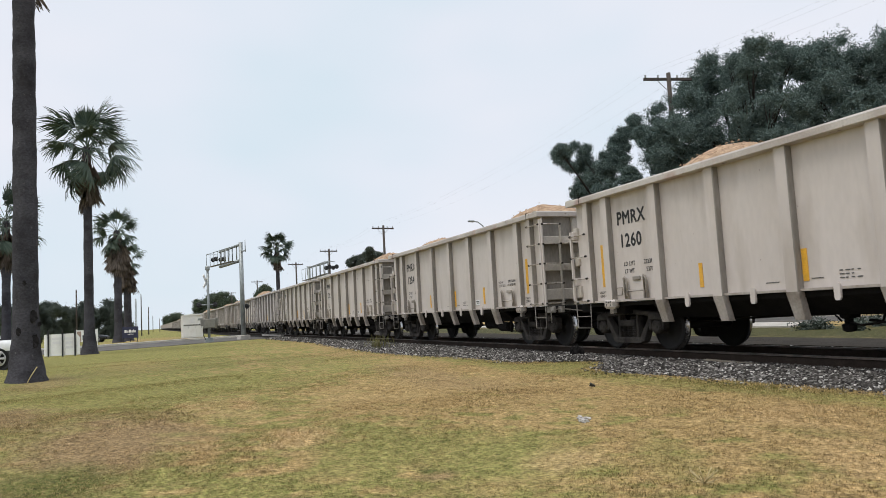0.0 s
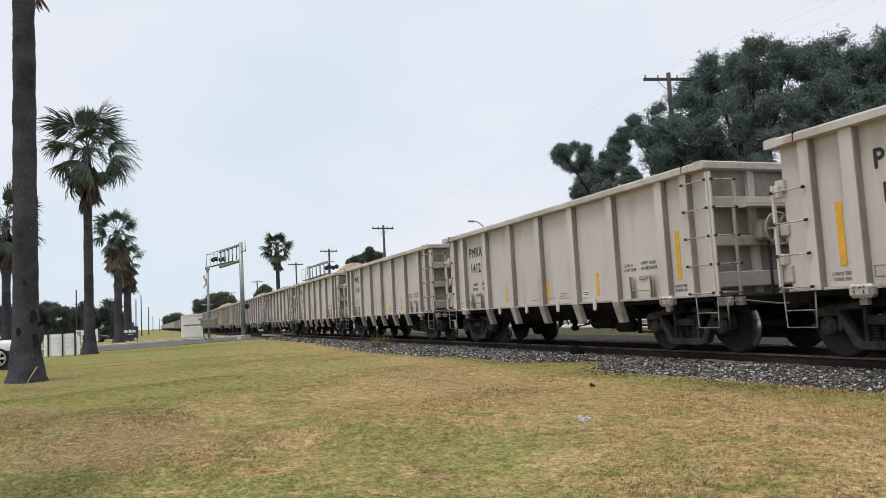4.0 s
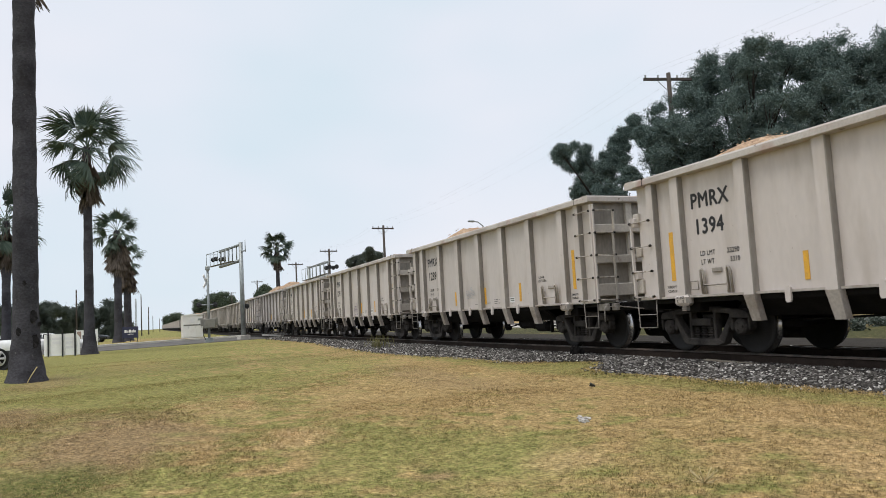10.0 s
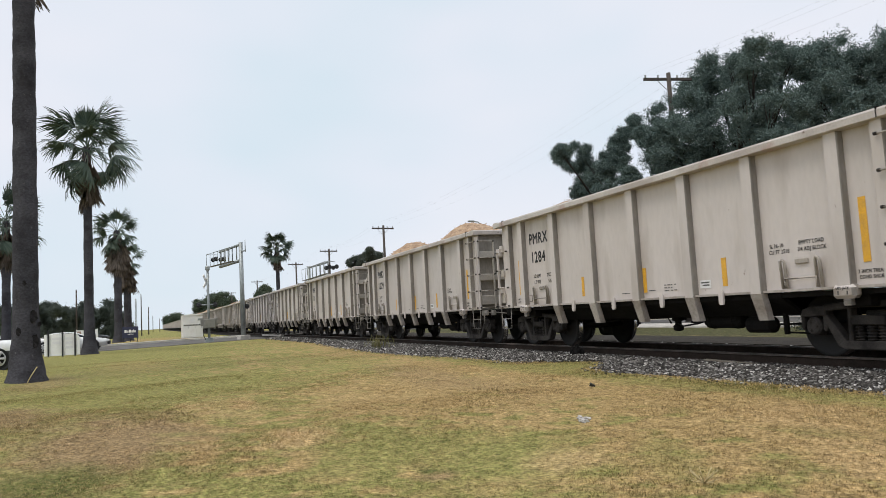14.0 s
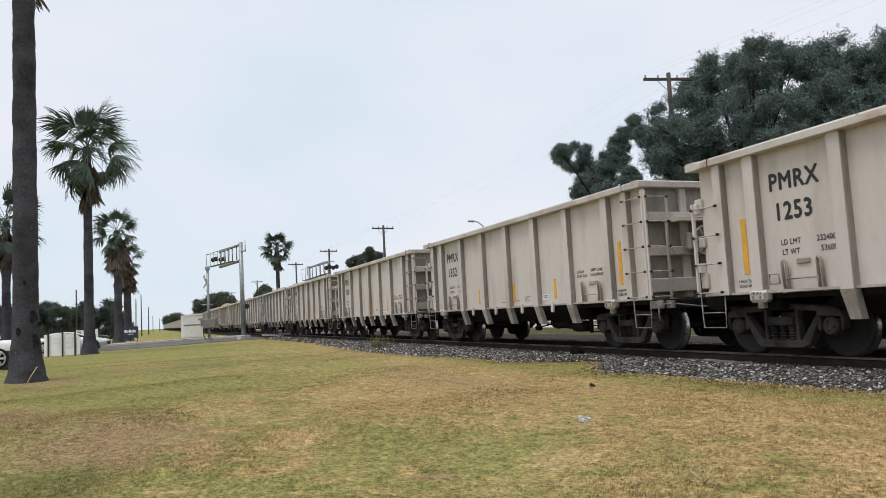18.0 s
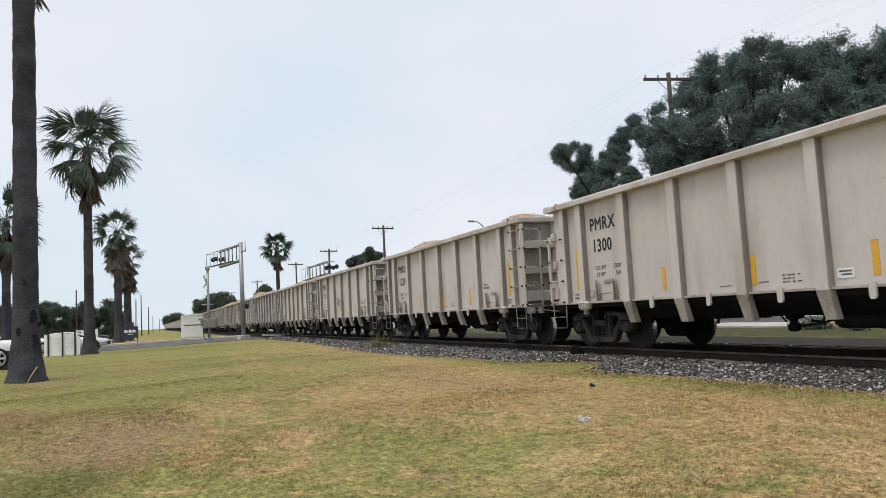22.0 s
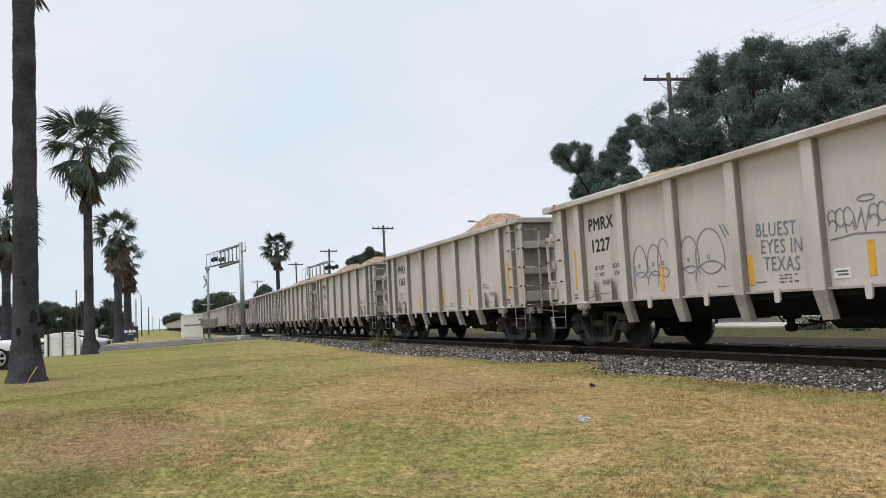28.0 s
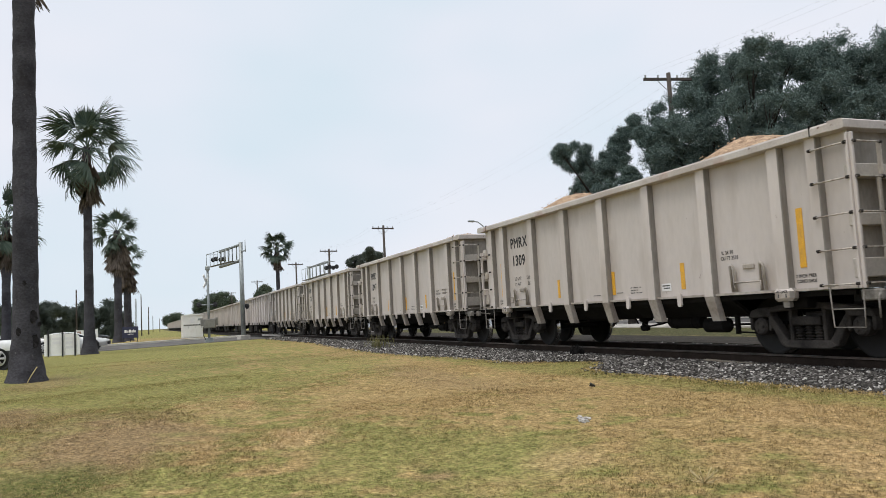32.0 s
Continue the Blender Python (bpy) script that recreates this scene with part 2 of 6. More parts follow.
def boxpart(name, x0, x1, y0, y1, z0, z1, material, parent=None, label="", bevel=0.0, at=None):
    bm = BM()
    box(bm, x0, x1, y0, y1, z0, z1, bevel)
    return part(name, bm, material, parent, label, at)


def words(text, size, squeeze=1.0, bold=0.0):
    """A flat mesh of lettering in the xz plane, facing -y, centred; bold thickens the strokes sideways."""
    cu = bpy.data.curves.new("lettering", "FONT")
    cu.body, cu.size, cu.align_x, cu.align_y, cu.resolution_u = text, size, "CENTER", "CENTER", 3
    cu.space_character = 1.1
    ob = bpy.data.objects.new("lettering", cu)
    me = bpy.data.meshes.new_from_object(ob)
    bpy.data.objects.remove(ob)
    bpy.data.curves.remove(cu)
    me.transform(Matrix.Rotation(radians(90), 4, "X") @ Matrix.Diagonal((squeeze, 1, 1, 1)))
    if bold:
        bm = BM()
        for i, (dx, dz) in enumerate(((0, 0), (bold, 0), (-bold, 0), (0, bold), (0, -bold))):
            me.transform(Matrix.Translation((dx, -0.0003 * i, dz)))
            bm.from_mesh(me)
            me.transform(Matrix.Translation((-dx, 0.0003 * i, -dz)))
        bm.to_mesh(me)
        bm.free()
    return me
GLYPHS = {}


def lettered(name, text, size, squeeze, bold, car, label, at):
    """Large lettering: each character is a part of its own."""
    def made(t):
        if (t, size) not in GLYPHS:
            me = words(t, size, squeeze, bold)
            me.materials.append(M_INK)
            xs = [v.co.x for v in me.vertices]
            GLYPHS[t, size] = (me, min(xs), max(xs))
        return GLYPHS[t, size]
    full = made(text)
    x = at[0] - (full[2] - full[1]) / 2
    for i, ch in enumerate(text):
        me, lo, hi = made(ch)
        head = made(text[:i + 1])
        right = x + head[2] - head[1]
        place(name, me, car, label, (right - hi, at[1], at[2]))


# ---- ground, track, roads ----
def ground_material(name, blades=False):
    """Lawn colour by place: green, straw and bare patches; blades take the colour of their spot, each a little lighter or darker."""
    m = bpy.data.materials.new(name)
    m.use_nodes = True
    nt = m.node_tree
    bs, N, L = nt.nodes["Principled BSDF"], nt.nodes.new, nt.links.new
    co = N("ShaderNodeTexCoord")

    def noise_of(scale, detail=4.0, shift=0.0):
        n = N("ShaderNodeTexNoise")
        n.inputs["Scale"].default_value, n.inputs["Detail"].default_value = scale, detail
        mp = N("ShaderNodeMapping")
        mp.inputs["Location"].default_value = (shift, shift * 0.7, 0)
        mp.inputs["Scale"].default_value = (1, 1, 0.0)
        L(co.outputs["Object"], mp.inputs[0])
        L(mp.outputs[0], n.inputs["Vector"])
        return n.outputs["Fac"]

    def ramp(src, stops):
        r = N("ShaderNodeValToRGB")
        while len(r.color_ramp.elements) < len(stops):
            r.color_ramp.elements.new(0.5)
        for e, (p, c) in zip(r.color_ramp.elements, stops):
            e.position, e.color = p, (*c, 1)
        L(src, r.inputs[0])
        return r.outputs[0]

    def blend(fac, a, b, how="MIX"):
        x = N("ShaderNodeMix")
        x.data_type, x.blend_type = "RGBA", how
        if isinstance(fac, float):
            x.inputs[0].default_value = fac
        else:
            L(fac, x.inputs[0])
        L(a, x.inputs[6])
        L(b, x.inputs[7])
        return x.outputs[2]

    def calc(how, a, b):
        x = N("ShaderNodeMath")
        x.operation = how
        for i, v in enumerate((a, b)):
            if isinstance(v, (int, float)):
                x.inputs[i].default_value = v
            else:
                L(v, x.inputs[i])
        return x.outputs[0]

    def spot(x, y, rx, ry, turn=0.0):
        """1 inside an uneven patch, fading to 0 outside."""
        mp, ln, mr = N("ShaderNodeMapping"), N("ShaderNodeVectorMath"), N("ShaderNodeMapRange")
        mp.vector_type = "TEXTURE"
        mp.inputs["Location"].default_value, mp.inputs["Scale"].default_value = (x, y, -0.2), (rx, ry, 50)
        mp.inputs["Rotation"].default_value = (0, 0, radians(turn))
        L(co.outputs["Object"], mp.inputs[0])
        ln.operation = "LENGTH"
        L(mp.outputs[0], ln.inputs[0])
        d = calc("ADD", ln.outputs["Value"], calc("MULTIPLY", calc("SUBTRACT", noise_of(1.6, 5, x), 0.5), 1.8))
        mr.inputs[1].default_value, mr.inputs[2].default_value, mr.inputs[3].default_value, mr.inputs[4].default_value = 0.45, 1.15, 1.0, 0.0
        mr.clamp = True
        L(d, mr.inputs[0])
        return mr.outputs[0]

    k = 1.22 if not blades else 1.06
    def c3(r, g, b):
        return (r * k * 1.055, g * k, b * k * 1.04)
    green = ramp(noise_of(9, 4, 3), [(0.3, c3(0.138, 0.147, 0.043)), (0.7, c3(0.242, 0.232, 0.08))])
    dry = ramp(noise_of(12, 4, 7), [(0.3, c3(0.22, 0.167, 0.066)), (0.7, c3(0.37, 0.28, 0.128))])
    bare = ramp(noise_of(20, 4, 11), [(0.3, c3(0.165, 0.122, 0.06)), (0.7, c3(0.285, 0.212, 0.112))])
    straw = ramp(noise_of(16, 5, 6), [(0.3, c3(0.31, 0.222, 0.10)), (0.7, c3(0.488, 0.37, 0.192))])
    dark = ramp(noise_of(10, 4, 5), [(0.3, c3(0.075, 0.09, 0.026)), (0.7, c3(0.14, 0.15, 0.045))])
    # darkened green and earth: the oaks' shade painted onto the far verge
    verge_shade = ramp(noise_of(6, 5, 8), [(0.3, c3(0.028, 0.036, 0.012)), (0.7, c3(0.062, 0.07, 0.026))])
    shaded_dirt = ramp(noise_of(8, 5, 4), [(0.3, c3(0.06, 0.054, 0.038)), (0.7, c3(0.11, 0.10, 0.066))])
    # dryness: broad noise, drier towards the track and the near right
    sx = N("ShaderNodeSeparateXYZ")
    L(co.outputs["Object"], sx.inputs[0])
    side = calc("MULTIPLY", calc("ADD", sx.outputs["Y"], 7.6), 0.075)
    near = calc("MULTIPLY", calc("ADD", sx.outputs["X"], 13.0), 0.012)
    dryness = calc("ADD", calc("ADD", noise_of(0.8, 4, 2), calc("MULTIPLY", calc("SUBTRACT", noise_of(2.6, 8, 9), 0.5), 2.0)), calc("ADD", side, near))
    f1 = ramp(dryness, [(0.38, (0, 0, 0)), (0.66, (1, 1, 1))])
    c = blend(f1, green, dry)
    for x, y, rx, ry, turn, what, amount in (
            (-15.7, -9.9, 3.8, 3.6, 0, green, 0.95), (-26, -10.5, 5, 1.5, 0, dry, 0.4), (-20.5, -12.4, 3.0, 0.9, 0, bare, 0.55), (-20, -5.6, 6, 1.4, 0, green, 0.6), (-85, -10, 18, 5.5, 0, dry, 0.7),
            (-11.1, -6.4, 3.4, 1.6, -18, dry, 0.95), (-13, -5.1, 4.5, 0.8, 0, bare, 0.5), (-10.7, -9.1, 1.3, 0.75, -5, straw, 0.45), (-8.8, -10.4, 2.3, 1.1, 2, bare, 0.95), (-11.8, -11.9, 2.0, 0.8, 9, bare, 0.85),
            (-6.7, -10.8, 1.0, 0.6, 7, dark, 0.9), (-7.36, -8.67, 0.8, 0.42, -11, straw, 0.8), (-6.4, -8.05, 1.2, 0.85, -17, green, 0.95), (-5.4, -7.5, 1.5, 0.8, -25, green, 0.95), (-5.0, -7.14, 0.45, 0.3, -31, straw, 0.6),
            (-5.2, -4.7, 1.0, 0.7, -45, straw, 0.5), (-7.5, -4.7, 3.0, 0.7, 0, dry, 0.6), (-3.6, -5.6, 0.9, 0.5, -40, straw, 0.5), (-10, -3.15, 17, 0.55, 0, green, 0.85), (-5.1, -8.1, 0.22, 0.18, 0, bare, 0.9),
            (-12.7, -2.4, 1.3, 0.8, 0, green, 0.95), (-5.34, -8.11, 0.13, 0.1, 0, dark, 0.9), (-7.7, -3.6, 0.35, 0.12, 10, dark, 0.6), (-4.4, -5.2, 0.5, 0.25, 0, dark, 0.35), (-3.7, -6.2, 0.3, 0.2, 0, dark, 0.35), (-4.5, -6.6, 0.8, 0.3, -30, green, 0.5),
            (-20, 8.0, 90, 3.6, 0, shaded_dirt, 0.85), (-20, 8.2, 90, 5.0, 0, verge_shade, 0.85)):
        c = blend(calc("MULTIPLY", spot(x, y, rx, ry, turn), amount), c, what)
    # tufts: thick dark ones, thin worn ones, and dry wisps between
    for scale, detail, shift, low, high in ((26, 3, 15, 0.58, 1.42), (7, 4, 19, 0.74, 1.26)):
        tuft, shade = N("ShaderNodeMapRange"), N("ShaderNodeHueSaturation")
        tuft.inputs[1].default_value, tuft.inputs[2].default_value, tuft.inputs[3].default_value, tuft.inputs[4].default_value = 0.33, 0.67, low, high
        L(noise_of(scale, detail, shift), tuft.inputs[0])
        L(tuft.outputs[0], shade.inputs["Value"])
        L(c, shade.inputs["Color"])
        c = shade.outputs[0]
    wisp = N("ShaderNodeMapRange")
    wisp.inputs[1].default_value, wisp.inputs[2].default_value, wisp.inputs[4].default_value = 0.58, 0.70, 0.45
    L(noise_of(17, 5, 23), wisp.inputs[0])
    c = blend(wisp.outputs[0], c, straw)
    if blades:
        ge, mr = N("ShaderNodeNewGeometry"), N("ShaderNodeMapRange")
        mr.inputs[3].default_value, mr.inputs[4].default_value = 0.5, 1.45
        L(ge.outputs["Random Per Island"], mr.inputs[0])
        hs = N("ShaderNodeHueSaturation")
        L(mr.outputs[0], hs.inputs["Value"])
        # one blade in four has dried out
        withered = N("ShaderNodeMapRange")
        withered.inputs[1].default_value, withered.inputs[2].default_value, withered.inputs[4].default_value = 0.7, 0.78, 0.6
        L(ge.outputs["Random Per Island"], withered.inputs[0])
        L(blend(withered.outputs[0], c, straw), hs.inputs["Color"])
        c = hs.outputs[0]
    L(c, bs.inputs["Base Color"])
    bs.inputs["Roughness"].default_value = 0.95
    bs.inputs["Specular IOR Level"].default_value = 0.1
    if not blades:
        bp = N("ShaderNodeBump")
        bp.inputs["Strength"].default_value, bp.inputs["Distance"].default_value = 0.6, 0.03
        L(noise_of(60, 4), bp.inputs["Height"])
        L(bp.outputs[0], bs.inputs["Normal"])
    return m


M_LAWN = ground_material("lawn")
M_BLADE = ground_material("lawn_blades", True)
LAWN_Z = -0.21


def lawn_height(x, y):
    """Gentle unevenness of the lawn, flat at the track and far away."""
    a = max(0.0, min(1.0, (-2.6 - y) / 2.0)) * max(0.0, min(1.0, (45 + x) / 10.0)) * max(0.0, min(1.0, (30 - x) / 10.0))
    return LAWN_Z + a * (0.05 * math.sin(x * 0.45 + 0.6) * math.sin(y * 0.5 + 1.0) + 0.025 * math.sin(x * 1.3 + y * 0.9))


def build_ground():
    xs = [-1500, -600, -250, -120] + [-70 + 1.0 * i for i in range(30)] + [-40 + 0.5 * i for i in range(101)] + [15, 30, 80, 250, 700, 1500]
    ys = [-1500, -500, -150, -60, -35] + [-25 + 1.0 * i for i in range(7)] + [-18 + 0.5 * i for i in range(33)] + [-1 + 1.0 * i for i in range(22)] + [25, 40, 80, 200, 600, 1500]
    bm = BM()
    g = [[bm.verts.new((x, y, lawn_height(x, y) if abs(x) < 200 and abs(y) < 100 else LAWN_Z)) for y in ys] for x in xs]
    for i in range(len(xs) - 1):
        for j in range(len(ys) - 1):
            bm.faces.new((g[i][j], g[i + 1][j], g[i + 1][j + 1], g[i][j + 1])).smooth = True
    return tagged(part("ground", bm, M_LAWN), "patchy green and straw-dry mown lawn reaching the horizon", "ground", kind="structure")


build_ground()


def slab(name, pts, z0, z1, material, label, category):
    bm = BM()
    prism(bm, pts, z0, z1, "z")
    return tagged(part(name, bm, material), label, category, kind="structure")


# the street that crosses the track, the street beyond the track, kerbs and pavement
slab("road", [(-48.5, -60), (-48.5, -12.0), (-54.5, -4.2), (-54.5, 14.5), (-68, 14.5), (-68, -6), (-62, -14), (-62, -60)], -0.32, -0.185, M_ASPH, "worn grey asphalt street crossing the railway", "road")
slab("road", [(-700, 3.2), (60, 3.2), (60, 5.5), (-700, 5.5)], -0.3, -0.19, M_GRAVEL, "brown-grey gravelly street running beside the railway, darkened for oak shade", "road")
slab("pavement", [(-53, 10.6), (-19.5, 10.4), (-21, 13.4), (-53, 13.7)], -0.3, -0.16, M_CONC, "pale concrete pavement beyond the verge", "pavement")
slab("road", [(-53, 14.5), (20, 14.5), (20, 19.0), (-53, 19.0)], -0.3, -0.19, M_ASPH, "grey asphalt side street behind the pavement", "road")
slab("pavement", [(-53, 19.2), (-25, 19.2), (-28, 25.0), (-53, 25.0)], -0.3, -0.15, M_KERB, "pale concrete forecourt under the trees", "pavement")
for k_a, k_b in (((-62.0, -60), (-62.0, -14)), ((-62.0, -14), (-68.0, -6)), ((-68.0, -6), (-68.0, -2.4))):
    slab("kerb", [(k_a[0] - 0.1, k_a[1]), (k_b[0] - 0.1, k_b[1]), (k_b[0] - 1.3, k_b[1]), (k_a[0] - 1.3, k_a[1])], -0.3, -0.06, M_KERB, "pale worn concrete kerb along the street", "kerb")
slab("crossing_panel", [(-66, -1.0), (-56, -1.0), (-56, 1.0), (-66, 1.0)], -0.2, -0.03, M_CONC, "concrete panels of the level crossing between the rails", "crossing")


def lawn_edge(x):
    """How far the turf reaches towards the track; a tongue of it lies over the ballast."""
    return np.interp(x, (-60, -37, -29, -20.2, -17.9, -14.6, -13.6, -13.1, -12.3, -11.6, -10.6, -9.5, -6, 5), (-2.4, -2.4, -3.0, -3.3, -2.8, -2.75, -2.2, -1.65, -1.8, -2.6, -3.0, -2.65, -2.5, -2.5))


def build_track():
    bm = BM()
    xs = [-700, -300, -150, -90] + [-70 + 0.5 * i for i in range(161)] + [30, 80, 300]
    prof = [(-3.15, -0.26), (-2.6, -0.195), (-1.45, -0.165), (0, -0.165), (1.45, -0.165), (2.3, -0.19), (3.0, -0.26)]
    rows = []
    for x in xs:
        w = 0.22 * noise.noise((x * 0.35, 3.1, 0)) + 0.1 * noise.noise((x * 1.7, 9.1, 0))
        e = float(lawn_edge(x))
        out = [(e - 0.2 + 0.5 * w, -0.27), (max(e + 0.12 + 0.3 * w, -2.6) if e < -2 else -1.55, -0.2)] + prof[2:]
        rows.append([bm.verts.new((x, y, z)) for y, z in out])
    for A, B in zip(rows, rows[1:]):
        for k in range(len(prof) - 1):
            bm.faces.new((A[k], B[k], B[k + 1], A[k + 1]))
    bmesh.ops.recalc_face_normals(bm, faces=bm.faces)
    tagged(part("ballast_bed", bm, M_BED), "grey crushed stone bed under the rails", "ballast", kind="structure")
    half = [(0.036, 0), (0.036, -0.028), (0.009, -0.045), (0.009, -0.14), (0.07, -0.165), (0.07, -0.172)]
    sec = half + [(-a, b) for a, b in reversed(half)]
    for s in (-1, 1):
        bm = BM()
        fs = prism(bm, [(s * 0.755 + a, b) for a, b in sec], -700, 120, "x")
        for f in fs:
            c = f.calc_center_median()
            if c.z > -0.03:
                f.material_index = 1
        tagged(part("rail", bm, [M_RAIL, M_RTOP]), "rusty steel rail with a polished head", "rail", "rails", kind="structure")


build_track()
# ---- the train ----
PITCH = 12.97
NUMBERS = {-2: 1318, -1: 1271, 0: 1260, 1: 1254, 2: 1210, 3: 1412, 4: 1369, 5: 1336, 6: 1394, 7: 1289, 8: 1299, 9: 1284, 10: 1229, 11: 1253, 12: 1332,
           13: 1207, 14: 1300, 15: 1239, 16: 1312, 17: 1223, 18: 1227, 19: 1263, 20: 1344, 21: 1309, 22: 1247, 23: 1281, 24: 1265}
BAY, LH, LP, T_OFF = 1.496, 5.85, 5.218, 4.534
TOP, SILL = 3.063, 0.985
WHEEL_R = 0.457


def twin(fn):
    """Runs fn for the near side and, turned half round, for the far side."""
    for turn in (0, 180):
        fn(Matrix.Rotation(radians(turn), 4, "Z"))


HEAPS = {0: (-1.5, .34, 3.2, .08), 1: (-3.2, .24, 4.4, .30), 2: (-3, .12, 3.8, .28), 3: (-3.4, .12, 3, .05), 4: (-3, -.03, 3, -.04), 5: (-3, .05, 4.5, .42), 6: (-2.9, .27, 3.4, .15),
         7: (-2.6, .30, 3, .06), 8: (-3, .02, 3.2, .02), 9: (-3.2, .16, 4.8, .03), 10: (-2.5, .46, 3.2, .50), 11: (-3, .10, 3, .05), 12: (-3, -.03, 3, -.03), 13: (-3, .02, 4.6, .03),
         14: (-3, .03, 4.3, .02), 15: (-3.2, .27, 4.2, .22), 16: (-3, .08, 3, .10), 17: (-2.7, .2, 3.1, .2), 18: (-2.2, .22, 3.4, .12), 19: (-3, .12, 2.7, .52), 20: (-2, .36, 3, .30),
         21: (-2.2, .32, 3.7, .34), 22: (-2.5, .10, 3.6, .16)}


def load_mesh(seed):
    rnd = random.Random(seed)
    bm = BM()
    nx, ny = 46, 14
    a, ha, b, hb = HEAPS.get(seed, (rnd.uniform(-3.2, -1.8), rnd.uniform(0, 0.35), rnd.uniform(1.8, 3.6), rnd.uniform(0, 0.35)))
    lift = 0.35 if seed < 23 else 0.05
    ha, hb = (h + lift if h > 0.04 else h + 0.08 for h in (ha, hb))
    a, b = a - 0.9, b - 0.9
    rows = []
    for i in range(nx + 1):
        x = -5.55 + 11.1 * i / nx
        row = []
        for j in range(ny + 1):
            y = -1.33 + 2.66 * j / ny
            e = 1 - (abs(y) / 1.33) ** 2
            h = -0.18 + (ha + 0.18) * max(0, 1 - math.hypot((x - a) / 2.7, 0.12)) * e + (hb + 0.18) * max(0, 1 - math.hypot((x - b) / 2.7, 0.12)) * e
            h += 0.05 * noise.noise((x * 2.3 + seed, y * 2.3, 0)) + 0.035 * noise.noise((x * 7 + seed, y * 7, 1))
            row.append(bm.verts.new((x, y, TOP + 0.08 + h)))
        rows.append(row)
    for A, B in zip(rows, rows[1:]):
        for j in range(ny):
            bm.faces.new((A[j], B[j], B[j + 1], A[j + 1]))
    # loose lumps
    for _ in range(1100):
        i, j = rnd.randrange(1, nx), rnd.randrange(1, ny)
        p = rows[i][j].co + Vector((rnd.uniform(-.12, .12), rnd.uniform(-.09, .09), rnd.uniform(-0.02, 0.03)))
        s = rnd.uniform(0.012, 0.034)
        q = [bm.verts.new(p + Vector(v) * s) for v in ((rnd.uniform(.6, 1), 0, 0), (-.5, rnd.uniform(.6, 1), 0), (-.5, -rnd.uniform(.6, 1), 0), (0, 0, rnd.uniform(.6, 1)))]
        for t in ((0, 1, 3), (1, 2, 3), (2, 0, 3)):
            bm.faces.new([q[k] for k in t])
    bmesh.ops.recalc_face_normals(bm, faces=bm.faces)
    me = bpy.data.meshes.new("load")
    bm.to_mesh(me)
    bm.free()
    me.materials.append(M_LOAD)
    return me


